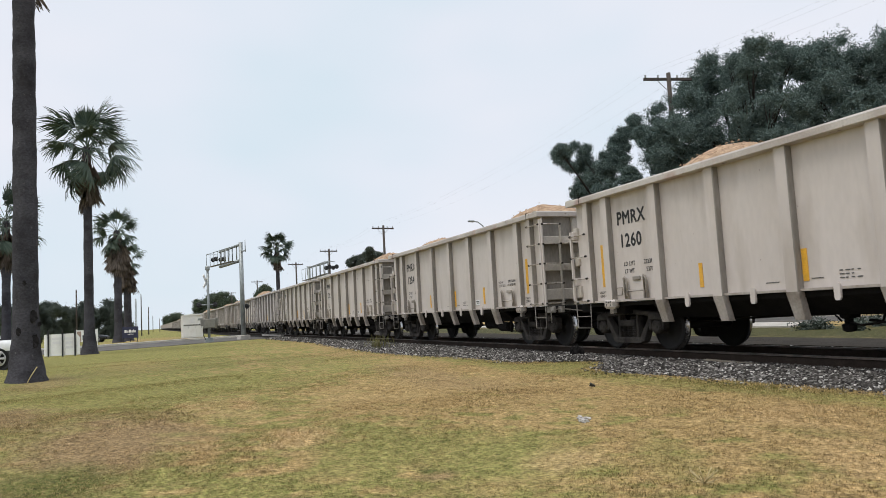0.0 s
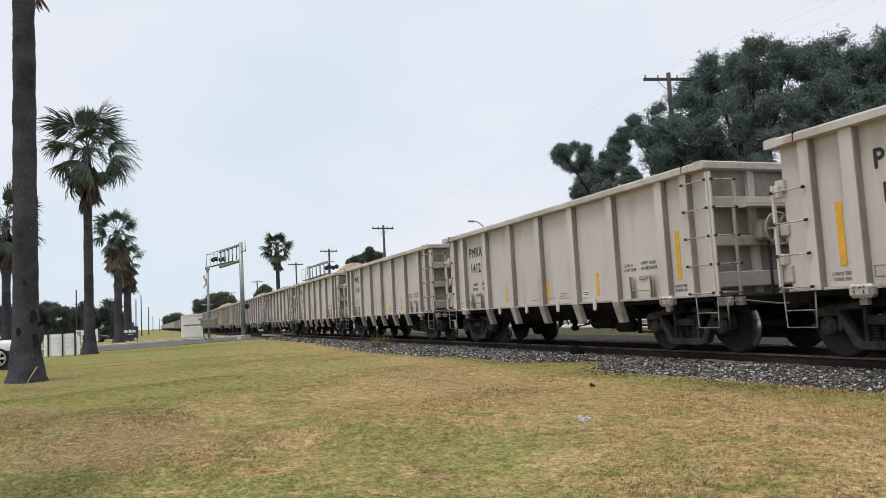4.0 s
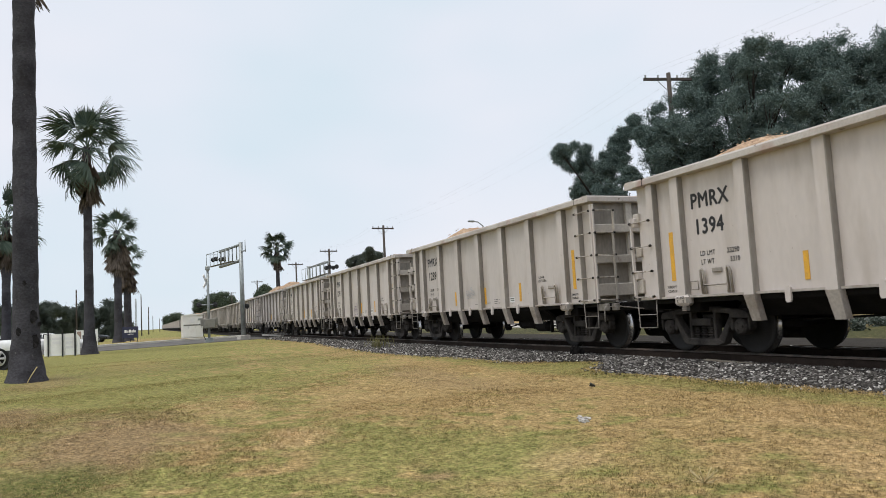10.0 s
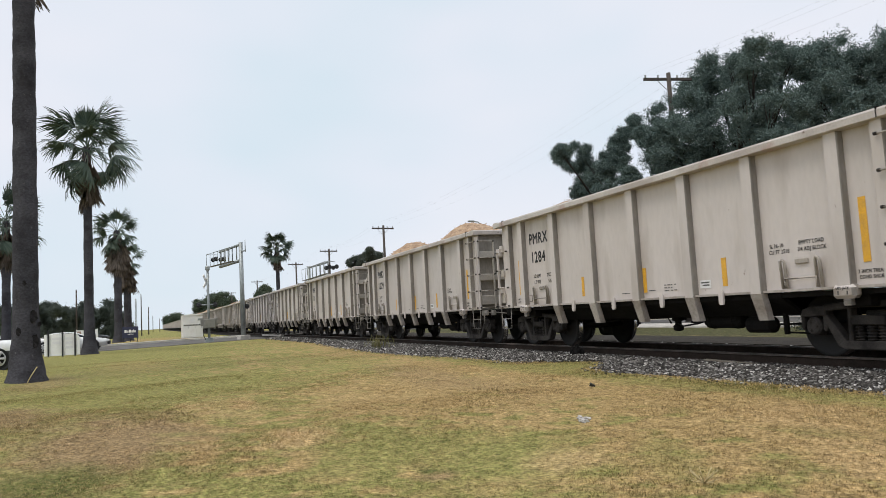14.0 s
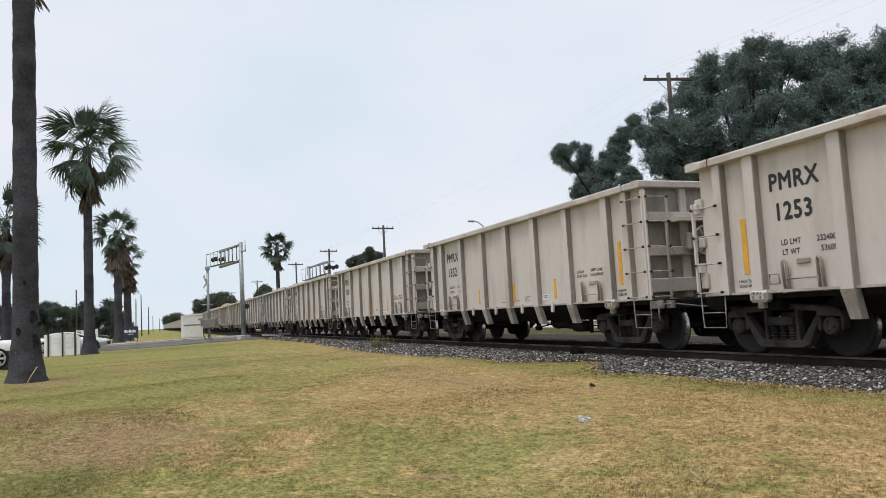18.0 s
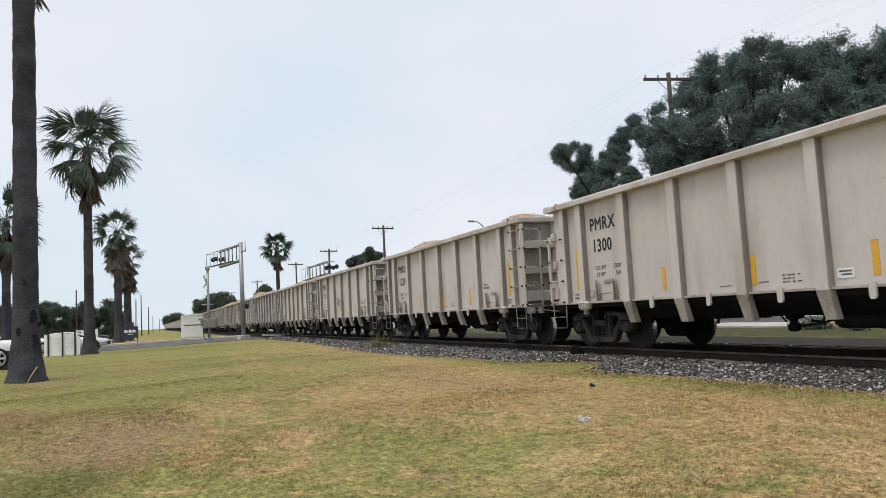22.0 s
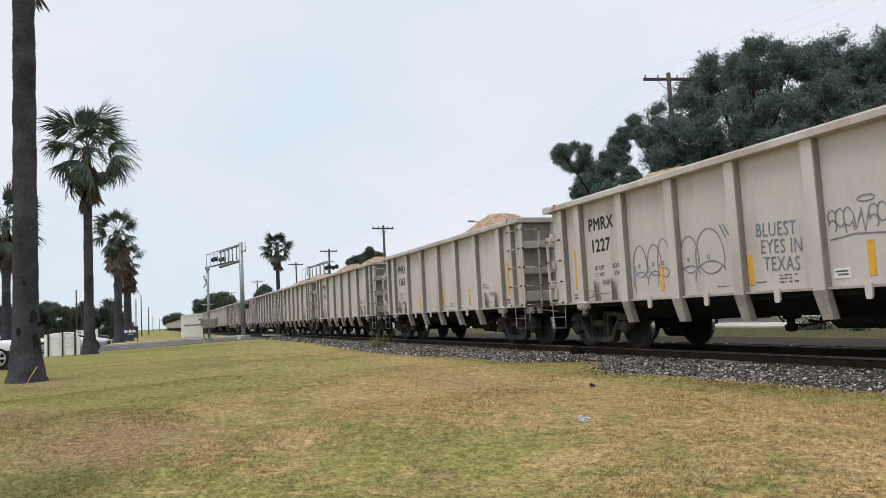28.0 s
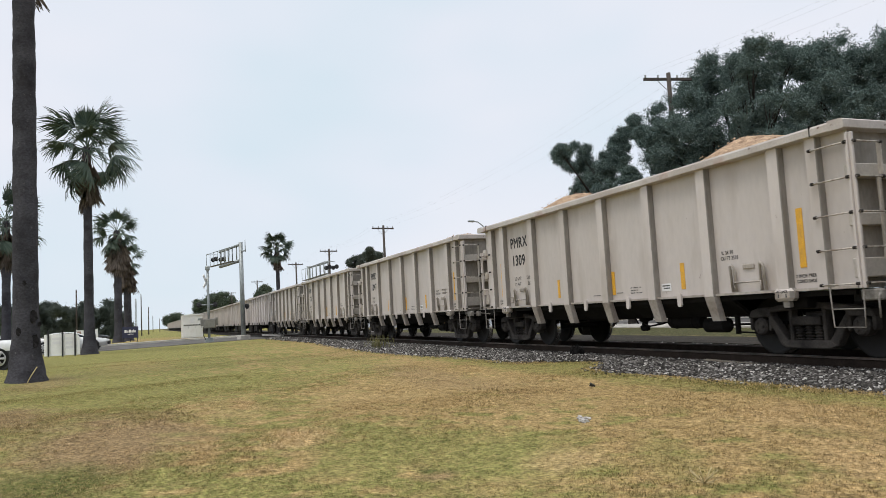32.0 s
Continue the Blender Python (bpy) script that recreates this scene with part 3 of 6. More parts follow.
def build_truck(car, x):
    bm = BM()
    box(bm, -0.17, 0.17, -0.95, 0.95, 0.42, 0.66, 0.02)
    truck = part("truck", bm, M_TRUCK, car, "cast steel four-wheel truck", (x, 0, 0))
    for s in (-1, 1):
        bm = BM()
        y0, y1 = s * 0.97, s * 1.11
        # pedestal jaws, top chord, columns, raked struts and spring seat
        for e in (-1, 1):
            for pts, out in ((((1.11, .59), (1.07, .70), (.90, .745), (.68, .74), (.66, .60)), 0.014), (((1.055, .60), (1.11, .60), (1.115, .43), (1.08, .39), (1.05, .43)), 0.0),
                             (((.66, .61), (.725, .61), (.735, .42), (.70, .37), (.655, .44)), 0.0), (((.70, .75), (.86, .745), (.70, .66), (.66, .66)), 0.006),
                             (((.26, .80), (.70, .755), (.72, .665), (.26, .70)), 0.004), (((.655, .62), (.735, .60), (.50, .17), (.37, .25)), 0.008), (((.265, .71), (.325, .71), (.335, .24), (.265, .24)), 0.0)):
                prism(bm, [(e * a, b) for a, b in pts], y0 - s * out, y1 + s * out, "y")
        prism(bm, [(-.27, .80), (.27, .80), (.27, .705), (-.27, .705)], y0, y1, "y")
        prism(bm, [(-.50, .18), (-.40, .255), (.40, .255), (.50, .18), (.38, .135), (-.38, .135)], y0 - s * 0.01, y1 + s * 0.02, "y")
        bmesh.ops.bevel(bm, geom=list(bm.edges), offset=0.014, segments=1, affect="EDGES")
        part("side_frame", bm, M_TRUCK, truck, "cast steel side frame with triangular windows")
        bm = BM()
        for k in (-0.17, 0, 0.17):
            for i in range(5):
                lathe(bm, [(0.062, -0.012), (0.075, 0.0), (0.062, 0.012)], 10, "z", 0, (k, s * 1.05, 0.27 + i * 0.042))
            rod(bm, (k, s * 1.05, 0.25), (k, s * 1.05, 0.48), 0.045, 8)
        box(bm, -0.25, 0.25, s * 1.05 - 0.09, s * 1.05 + 0.09, 0.47, 0.60, 0.015)
        box(bm, -0.26, 0.26, s * 0.95 - 0.02, s * 0.95 + 0.02, 0.25, 0.58)
        part("spring_nest", bm, M_TRUCK, truck, "nest of coil springs")
        for w in (-1, 1):
            bm = BM()
            lathe(bm, [(0.05, s * 0.075), (0.11, s * 0.07), (0.135, s * 0.04), (0.14, -s * 0.12), (0.1, -s * 0.14)], 16, "y")
            for k in range(3):
                a = 2.1 * k
                rod(bm, (0.07 * math.cos(a), s * 0.06, 0.07 * math.sin(a)), (0.07 * math.cos(a), s * 0.095, 0.07 * math.sin(a)), 0.02, 6)
            part("bearing", bm, M_TRUCK, truck, "", (w * 0.889, s * 1.06, WHEEL_R))
    for w in (-1, 1):
        bm = BM()
        rod(bm, (0, -1.0, 0), (0, 1.0, 0), 0.08, 12)
        for s in (-1, 1):
            fs = lathe(bm, [(0.10, s * 0.82), (0.14, s * 0.80), (0.20, s * 0.765), (0.37, s * 0.775), (0.40, s * 0.815), (WHEEL_R - 0.01, s * 0.815), (WHEEL_R, s * 0.80), (WHEEL_R + 0.004, s * 0.725),
                       (WHEEL_R + 0.028, s * 0.715), (WHEEL_R + 0.028, s * 0.69), (WHEEL_R, s * 0.685), (0.40, s * 0.685), (0.37, s * 0.72), (0.2, s * 0.72), (0.12, s * 0.66)], 32, "y")
            for f in fs:
                c = f.calc_center_median()
                if math.hypot(c.x, c.z) > WHEEL_R - 0.004 and abs(c.y) > 0.72:
                    f.material_index = 1
                if len(f.verts) == 4:
                    f.smooth = True
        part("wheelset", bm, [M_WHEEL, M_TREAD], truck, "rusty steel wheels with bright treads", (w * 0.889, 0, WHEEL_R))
    return truck


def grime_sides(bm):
    """Gives a post's cheeks the darker paint, standing in for shade beside its face."""
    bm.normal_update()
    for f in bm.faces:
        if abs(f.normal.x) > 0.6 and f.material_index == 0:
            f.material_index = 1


def rung(parent, a, b, m):
    bm = BM()
    a, b = Vector(a), Vector(b)
    d = (b - a).normalized()
    rod(bm, m @ a, m @ b, 0.0125, 6)
    for e in (a + d * 0.02, b - d * 0.02):
        rod(bm, m @ (e - d * 0.02), m @ (e + d * 0.02), 0.024, 6, mi=1)
    return part("rung", bm, [M_RUNG, M_TRUCK], parent)


def build_car():
    car = thing("gondola", "dusty off-white steel gondola car loaded with crushed stone", "railway car", group="train of gondola cars")

    def side(m):
        bm = BM()
        box(bm, -5.72, 5.72, -1.38, -1.365, SILL, TOP + 0.02, 0, 0, m)
        part("side_panel", bm, M_PAINT, car, "off-white painted steel side sheet")
        bm = BM()
        # top chord with rounded outer edges
        prism(bm, [(-1.57, TOP + 0.01), (-1.57, TOP + 0.10), (-1.55, TOP + 0.13), (-1.40, TOP + 0.14), (-1.33, TOP + 0.13), (-1.33, TOP), (-1.55, TOP)], -5.60, 5.60, "x")
        bm.transform(m)
        part("top_rail", bm, M_RIM, car, "dented off-white top chord")
        for x in (-5.30, 5.30):
            bm = BM()
            box(bm, x - 0.008, x + 0.008, -1.574, -1.33, TOP + 0.005, TOP + 0.146, 0, 0, m)
            part("joint", bm, M_UNDER, car, "dark joint in the top chord")
        bm = BM()
        box(bm, -5.72, 5.72, -1.46, -1.385, SILL - 0.015, SILL + 0.02, 0, 0, m)
        part("sill", bm, M_FOOT, car, "rusty-edged bottom sill")
        for i in range(-3, 4):
            x = i * BAY if abs(i) < 3 else math.copysign(T_OFF, i)
            bm = BM()
            zb = SILL - 0.02 if abs(i) < 3 else SILL - 0.05
            prism(bm, [(x - 0.112, -1.385), (x - 0.112, -1.485), (x - 0.10, -1.50), (x + 0.10, -1.50), (x + 0.112, -1.485), (x + 0.112, -1.385)], zb, TOP, "z")
            if abs(i) < 3:
                # foot raked inwards under the floor
                A = [bm.verts.new(v) for v in ((x - 0.112, -1.385, zb - .001), (x + 0.112, -1.385, zb - .001), (x + 0.112, -1.50, zb - .001), (x - 0.112, -1.50, zb - .001))]
                B = [bm.verts.new(v) for v in ((x - 0.088, -1.26, 0.56), (x + 0.088, -1.26, 0.56), (x + 0.088, -1.385, 0.56), (x - 0.088, -1.385, 0.56))]
                bm.faces.new(A), bm.faces.new(B[::-1])
                for k in range(4):
                    bm.faces.new((A[k], B[k], B[(k + 1) % 4], A[(k + 1) % 4])).material_index = 2
                bmesh.ops.recalc_face_normals(bm, faces=bm.faces)
            else:
                box(bm, x - 0.18, x + 0.18, -1.53, -1.36, SILL - 0.15, SILL + 0.04, 0.045, 2)
                box(bm, x - 0.06, x + 0.06, -1.47, -1.38, SILL - 0.24, SILL - 0.15, 0.012, 1)
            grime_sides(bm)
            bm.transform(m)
            part("post", bm, [M_PAINT, M_SHADED, M_FOOT], car)
        for x in (-LP, LP):
            bm = BM()
            prism(bm, [(x - 0.095, -1.385), (x - 0.095, -1.485), (x - 0.083, -1.50), (x + 0.083, -1.50), (x + 0.095, -1.485), (x + 0.095, -1.385)], SILL - 0.01, TOP, "z")
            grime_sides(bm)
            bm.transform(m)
            part("post", bm, [M_PAINT, M_SHADED], car)
        for i in range(-2, 2):
            x = (i + 0.5) * BAY
            bm = BM()
            prism(bm, [(x - 0.05, SILL + 0.05), (x - 0.05, SILL - 0.13), (x - 0.03, SILL - 0.165), (x + 0.03, SILL - 0.165), (x + 0.05, SILL - 0.13), (x + 0.05, SILL + 0.05), (x + 0.03, SILL + 0.075), (x - 0.03, SILL + 0.075)], -1.50, -1.465, "y")
            bm.transform(m)
            part("drain_tab", bm, M_PAINT, car, "rounded off-white tab on the sill")
        # ladders
        bm = BM()
        box(bm, LH - 0.06, LH - 0.02, -1.53, -1.47, SILL - 0.02, TOP - 0.06, 0.006)
        box(bm, LH - 0.02, LH + 0.03, -1.50, -1.46, SILL - 0.02, TOP - 0.06, 0.006)
        bm.transform(m)
        lad = part("corner_ladder", bm, M_PAINT, car, "angle iron ladder stile with steel rungs")
        for k in range(5):
            z = 1.025 + 0.463 * k
            rung(lad, (LP, -1.54, z), (LH - 0.03, -1.54, z), m)
            rung(lad, (LH + 0.05, -1.50, z), (LH + 0.05, -0.99, z), m)
        bm = BM()
        box(bm, LH - 0.05, LH - 0.01, -1.02, -0.97, SILL - 0.02, 2.45, 0.005, 0, m)
        box(bm, LH - 0.02, LH + 0.05, -1.005, -0.985, 2.45, 2.88, 0.004, 0, m)
        part("end_stile", bm, M_END, lad)
        bm = BM()
        box(bm, -LH + 0.02, -LH + 0.06, -1.53, -1.47, SILL - 0.02, 2.52, 0.006)
        box(bm, -LH + 0.02, -5.72, -1.5, -1.38, 2.34, 2.52, 0.01)
        box(bm, -LH + 0.02, -5.72, -1.5, -1.38, 1.36, 1.52, 0.01)
        bm.transform(m)
        lad = part("corner_ladder", bm, M_PAINT, car, "angle iron ladder stile with steel rungs")
        for k in range(4):
            z = 1.025 + 0.463 * k
            rung(lad, (-LP, -1.54, z), (-LH + 0.03, -1.54, z), m)
        # stirrup steps
        for x0, x1 in ((LP + 0.09, LH - 0.03), (-LH + 0.05, -LP - 0.03)):
            bm = BM()
            tube(bm, [m @ Vector(p) for p in ((x0, -1.48, SILL), (x0 + .02, -1.48, 0.46), (x1 - .02, -1.48, 0.46), (x1, -1.48, SILL))], 0.0105, 6)
            rod(bm, m @ Vector((x0 + .01, -1.48, 0.70)), m @ Vector((x1 - .01, -1.48, 0.70)), 0.010, 6)
            part("stirrup_step", bm, M_STEP, car, "bent steel rod step")
        # tie-down brackets
        for x in (-3.74, 3.80):
            bm = BM()
            for s in (-1, 1):
                tube(bm, [m @ Vector(p) for p in ((x + s * 0.345, -1.42, SILL + .03), (x + s * 0.345, -1.44, 1.36), (x + s * 0.33, -1.46, 1.42), (x + s * 0.30, -1.46, 1.44), (x + s * 0.27, -1.44, 1.40), (x + s * 0.26, -1.42, SILL + .03))], 0.022, 6)
            tube(bm, [m @ Vector(p) for p in ((x - 0.27, -1.45, SILL + .03), (x - 0.27, -1.45, 1.16), (x + 0.27, -1.45, 1.16), (x + 0.27, -1.45, SILL + .03))], 0.014, 6)
            if x < 0:
                tube(bm, [m @ Vector(p) for p in ((x - 0.42, -1.44, 1.10), (x - 0.42, -1.44, 1.24), (x - 0.60, -1.44, 1.24), (x - 0.60, -1.44, 1.10), (x - 0.42, -1.44, 1.10))], 0.012, 6)
            box(bm, x - 0.12, x + 0.12, -1.41, -1.383, 1.36, 1.44, 0.012, 0, m)
            part("bracket", bm, M_SHEET, car, "steel hook bracket at the sill")

    twin(side)

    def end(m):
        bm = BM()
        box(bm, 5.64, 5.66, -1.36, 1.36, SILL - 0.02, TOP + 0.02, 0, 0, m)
        part("end_panel", bm, M_SHEET, car, "grimy off-white steel end sheet, recess shade in its colour")
        bm = BM()
        prism(bm, [(5.60, TOP), (5.60, TOP + 0.14), (5.80, TOP + 0.135), (5.84, TOP + 0.11), (5.84, TOP + 0.01), (5.82, TOP)], -1.57, 1.57, "y")
        bm.transform(m)
        part("top_rail", bm, M_RIM, car, "dented off-white top chord")
        for z0, z1, d in ((2.42, 2.60, 0.17), (1.78, 1.95, 0.15), (1.10, 1.36, 0.16)):
            bm = BM()
            box(bm, 5.662, 5.662 + d, -1.44, 1.44, z0, z1, 0.015, 0, m)
            part("end_beam", bm, M_END, car, "horizontal end stiffener")
        for y in (-0.5, 0.5):
            bm = BM()
            box(bm, 5.662, 5.75, y - 0.075, y + 0.075, SILL, TOP, 0.01, 0, m)
            part("end_post", bm, M_END, car)
        bm = BM()
        box(bm, 5.5, 5.9, -1.3, 1.3, 0.78, 0.96, 0.02, 0, m)
        part("end_sill", bm, M_UNDER, car)
        bm = BM()
        box(bm, 5.6, 6.15, -0.16, 0.16, 0.68, 0.92, 0.03, 0, m)
        box(bm, 6.1, 6.42, -0.10, 0.10, 0.72, 0.90, 0.03, 0, m)
        box(bm, 6.36, 6.56, -0.17, 0.06, 0.66, 0.95, 0.04, 0, m)
        part("coupler", bm, M_UNDER, car, "knuckle coupler")
        bm = BM()
        tube(bm, [m @ Vector(p) for p in ((6.0, -1.45, 0.58), (6.0, -1.45, 0.83), (5.98, -1.40, 0.88), (6.02, -1.1, 0.88), (6.2, -0.6, 0.80), (6.3, -0.1, 0.78))], 0.014, 6)
        box(bm, 5.86, 6.04, -1.20, -1.10, 0.80, 0.94, 0.01, 0, m)
        box(bm, 5.7, 6.0, -1.40, -1.30, 0.80, 0.95, 0.02, 0, m)
        part("uncoupling_lever", bm, M_STEP, car, "bent uncoupling rod")
        bm = BM()
        tube(bm, [m @ Vector(p) for p in ((6.0, 0.25, 0.7), (6.2, 0.27, 0.5), (6.35, 0.25, 0.36), (6.5, 0.2, 0.42))], 0.03, 7)
        part("air_hose", bm, M_DARK, car)

    twin(end)
    # hand brake on the leading end
    bm = BM()
    tube(bm, [(6.03, -0.28 + 0.27 * math.cos(a * math.pi / 12), 2.03 + 0.27 * math.sin(a * math.pi / 12)) for a in range(25)], 0.022, 6)
    brake = part("brake_wheel", bm, M_SHEET, car, "spoked hand brake wheel")
    bm = BM()
    lathe(bm, [(0.05, 5.96), (0.085, 5.98), (0.085, 6.02), (0.06, 6.045)], 14, "x", 0, (0, -0.28, 2.03))
    part("hub", bm, M_SHEET, brake)
    for k in range(6):
        a = k * math.pi / 3
        bm = BM()
        rod(bm, (6.01, -0.28 + 0.07 * math.cos(a), 2.03 + 0.07 * math.sin(a)), (6.03, -0.28 + 0.26 * math.cos(a), 2.03 + 0.26 * math.sin(a)), 0.034, 6, 0.02)
        part("spoke", bm, M_SHEET, brake)
    bm = BM()
    box(bm, 5.81, 5.965, -0.62, -0.14, 1.86, 2.2, 0.04)
    part("brake_housing", bm, M_SHEET, car, "hand brake gear housing")
    bm = BM()
    rod(bm, (5.92, -0.40, 1.9), (5.92, -0.40, 0.95), 0.018, 6)
    for i in range(14):
        box(bm, 5.90, 5.94, -0.42, -0.38, 1.0 + i * 0.06, 1.035 + i * 0.06)
    part("brake_chain", bm, M_TRUCK, car)
    bm = BM()
    box(bm, 5.84, 6.02, -0.9, 0.35, 2.40, 2.43, 0.005)
    tube(bm, [(6.03, -0.93, 2.5), (6.05, -0.93, 2.46), (6.05, 0.4, 2.46)], 0.013, 6)
    part("brake_platform", bm, M_END, car, "narrow steel brake step")
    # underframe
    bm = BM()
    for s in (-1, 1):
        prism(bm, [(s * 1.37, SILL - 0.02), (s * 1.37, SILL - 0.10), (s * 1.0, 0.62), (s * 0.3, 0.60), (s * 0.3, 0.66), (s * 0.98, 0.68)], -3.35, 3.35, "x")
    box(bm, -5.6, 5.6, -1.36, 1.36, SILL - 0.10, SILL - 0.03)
    part("floor", bm, M_UNDER, car, "grimy floor and slope sheets, darkened for the shade below")
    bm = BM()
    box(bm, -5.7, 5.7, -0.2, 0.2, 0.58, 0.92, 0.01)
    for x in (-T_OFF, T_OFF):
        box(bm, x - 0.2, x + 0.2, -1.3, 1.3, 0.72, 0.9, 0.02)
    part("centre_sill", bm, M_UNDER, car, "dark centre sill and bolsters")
    bm = BM()
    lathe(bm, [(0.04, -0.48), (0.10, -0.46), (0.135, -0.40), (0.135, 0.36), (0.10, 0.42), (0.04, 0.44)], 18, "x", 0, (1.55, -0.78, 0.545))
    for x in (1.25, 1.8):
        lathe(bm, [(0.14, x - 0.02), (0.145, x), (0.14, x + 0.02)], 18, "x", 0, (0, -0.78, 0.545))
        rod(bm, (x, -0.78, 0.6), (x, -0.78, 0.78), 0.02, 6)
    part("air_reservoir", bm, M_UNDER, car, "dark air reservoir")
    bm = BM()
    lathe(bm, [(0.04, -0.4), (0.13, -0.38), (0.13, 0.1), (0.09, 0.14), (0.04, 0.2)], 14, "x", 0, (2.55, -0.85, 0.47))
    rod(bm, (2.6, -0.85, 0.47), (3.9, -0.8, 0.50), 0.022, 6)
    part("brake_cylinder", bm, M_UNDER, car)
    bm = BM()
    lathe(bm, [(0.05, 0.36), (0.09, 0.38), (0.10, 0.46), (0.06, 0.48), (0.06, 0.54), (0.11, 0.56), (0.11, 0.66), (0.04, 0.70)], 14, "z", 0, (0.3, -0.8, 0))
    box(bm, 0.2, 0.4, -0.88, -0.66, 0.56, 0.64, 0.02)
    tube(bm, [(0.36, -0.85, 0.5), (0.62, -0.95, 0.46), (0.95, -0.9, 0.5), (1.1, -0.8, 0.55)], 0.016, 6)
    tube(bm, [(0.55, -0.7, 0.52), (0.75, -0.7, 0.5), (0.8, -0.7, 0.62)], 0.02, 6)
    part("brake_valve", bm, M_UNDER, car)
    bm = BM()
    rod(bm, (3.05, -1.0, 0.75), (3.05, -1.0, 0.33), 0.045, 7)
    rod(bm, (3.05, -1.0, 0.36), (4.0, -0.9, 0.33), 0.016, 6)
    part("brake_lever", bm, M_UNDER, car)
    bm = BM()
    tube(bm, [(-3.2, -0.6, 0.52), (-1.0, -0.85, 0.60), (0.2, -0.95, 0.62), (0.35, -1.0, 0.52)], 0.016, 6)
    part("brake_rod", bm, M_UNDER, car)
    for x in (-T_OFF, T_OFF):
        build_truck(car, x)
    # stripes and stencils
    for x, z0, z1, w in ((-1.97, 1.13, 1.54, 0.09), (0.17, 1.11, 1.57, 0.10), (2.25, 1.12, 1.58, 0.105), (4.83, 1.30, 2.15, 0.11), (-4.83, 1.28, 2.14, 0.11)):
        boxpart("reflector_strip", x - w / 2, x + w / 2, -1.388, -1.3805, z0, z1, M_YELL, car, "amber reflective strip")
    lettered("letter", "PMRX", 0.36, 0.90, 0.011, car, "black stencilled letter", (-3.80, -1.384, 2.58))
    for txt, size, x, z in (("LD LMT", 0.115, -3.94, 1.69), ("LT WT", 0.115, -3.95, 1.545), ("IL 36-10", 0.082, 3.36, 1.65), ("CU FT 2518", 0.082, 3.40, 1.56),
                            ("LIFT JACK", 0.05, 0, 0), ("2 INCH TREAD", 0.066, 4.88, 1.18), ("COND SHOES", 0.066, 4.88, 1.105)):
        me = words(txt, size, 0.85, 0.002)
        me.materials.append(M_INK)
        if not x:
            for s in (-1, 1):
                tagged(place("stencil", me, car, "tiny black stencilled words on the jacking pad", (s * T_OFF, -1.532, SILL - 0.01)), kind="stuff")
                for d in (-0.07, 0.07):
                    boxpart("arrow", s * T_OFF + d - 0.009, s * T_OFF + d + 0.009, -1.533, -1.5295, SILL - 0.095, SILL - 0.045, M_INK, car, "short black pointer")
            continue
        tagged(place("stencil", me, car, "small black stencilled lines", (x, -1.384, z)), kind="stuff")
    return car


LEAD = build_car()
TRAIN = {}
FAR_LOADS = [load_mesh(s) for s in (31, 32, 33)]


LIMITS = {0: 232300, 1: 233500, 4: 232300, 6: 232900, 12: 232700, 15: 232700, 7: 233900, 8: 233400, 11: 232400, 13: 232500, 16: 232800, 18: 232700, 20: 232600}


# cars that run with the hand brake at the trailing end
BRAKE_BEHIND = (5, 7, 8, 10, 11, 14, 15, 19)


def outfit(k):
    car = LEAD if k == 0 else copy_thing(LEAD, Matrix.Identity(4))
    num = NUMBERS[k]
    if k in BRAKE_BEHIND:
        for ob in car.children:
            if ob.name.startswith("brake_") and ob.name.split(".")[0] in ("brake_wheel", "brake_housing", "brake_chain", "brake_platform"):
                ob.matrix_basis = Matrix.Rotation(math.pi, 4, "Z")
    lettered("digit", str(num), 0.36, 0.90, 0.011, car, "black stencilled digit", (-3.83, -1.384, 2.135))
    load = LIMITS.get(k, 232000 + (num * 7) % 15 * 100)
    me = words(str(load), 0.115, 0.85, 0.002)
    me.materials.append(M_INK)
    tagged(place("number", me, car, "", (-3.33, -1.384, 1.69)), kind="stuff")
    me = words(str(286000 - load), 0.115, 0.85, 0.002)
    me.materials.append(M_INK)
    tagged(place("number", me, car, "", (-3.30, -1.384, 1.545)), kind="stuff")
    place("load", load_mesh(k), car, "heaped tan and orange crushed stone")
    TRAIN[k] = car


for k in [k for k in NUMBERS if k != 0] + [0]:
    outfit(k)


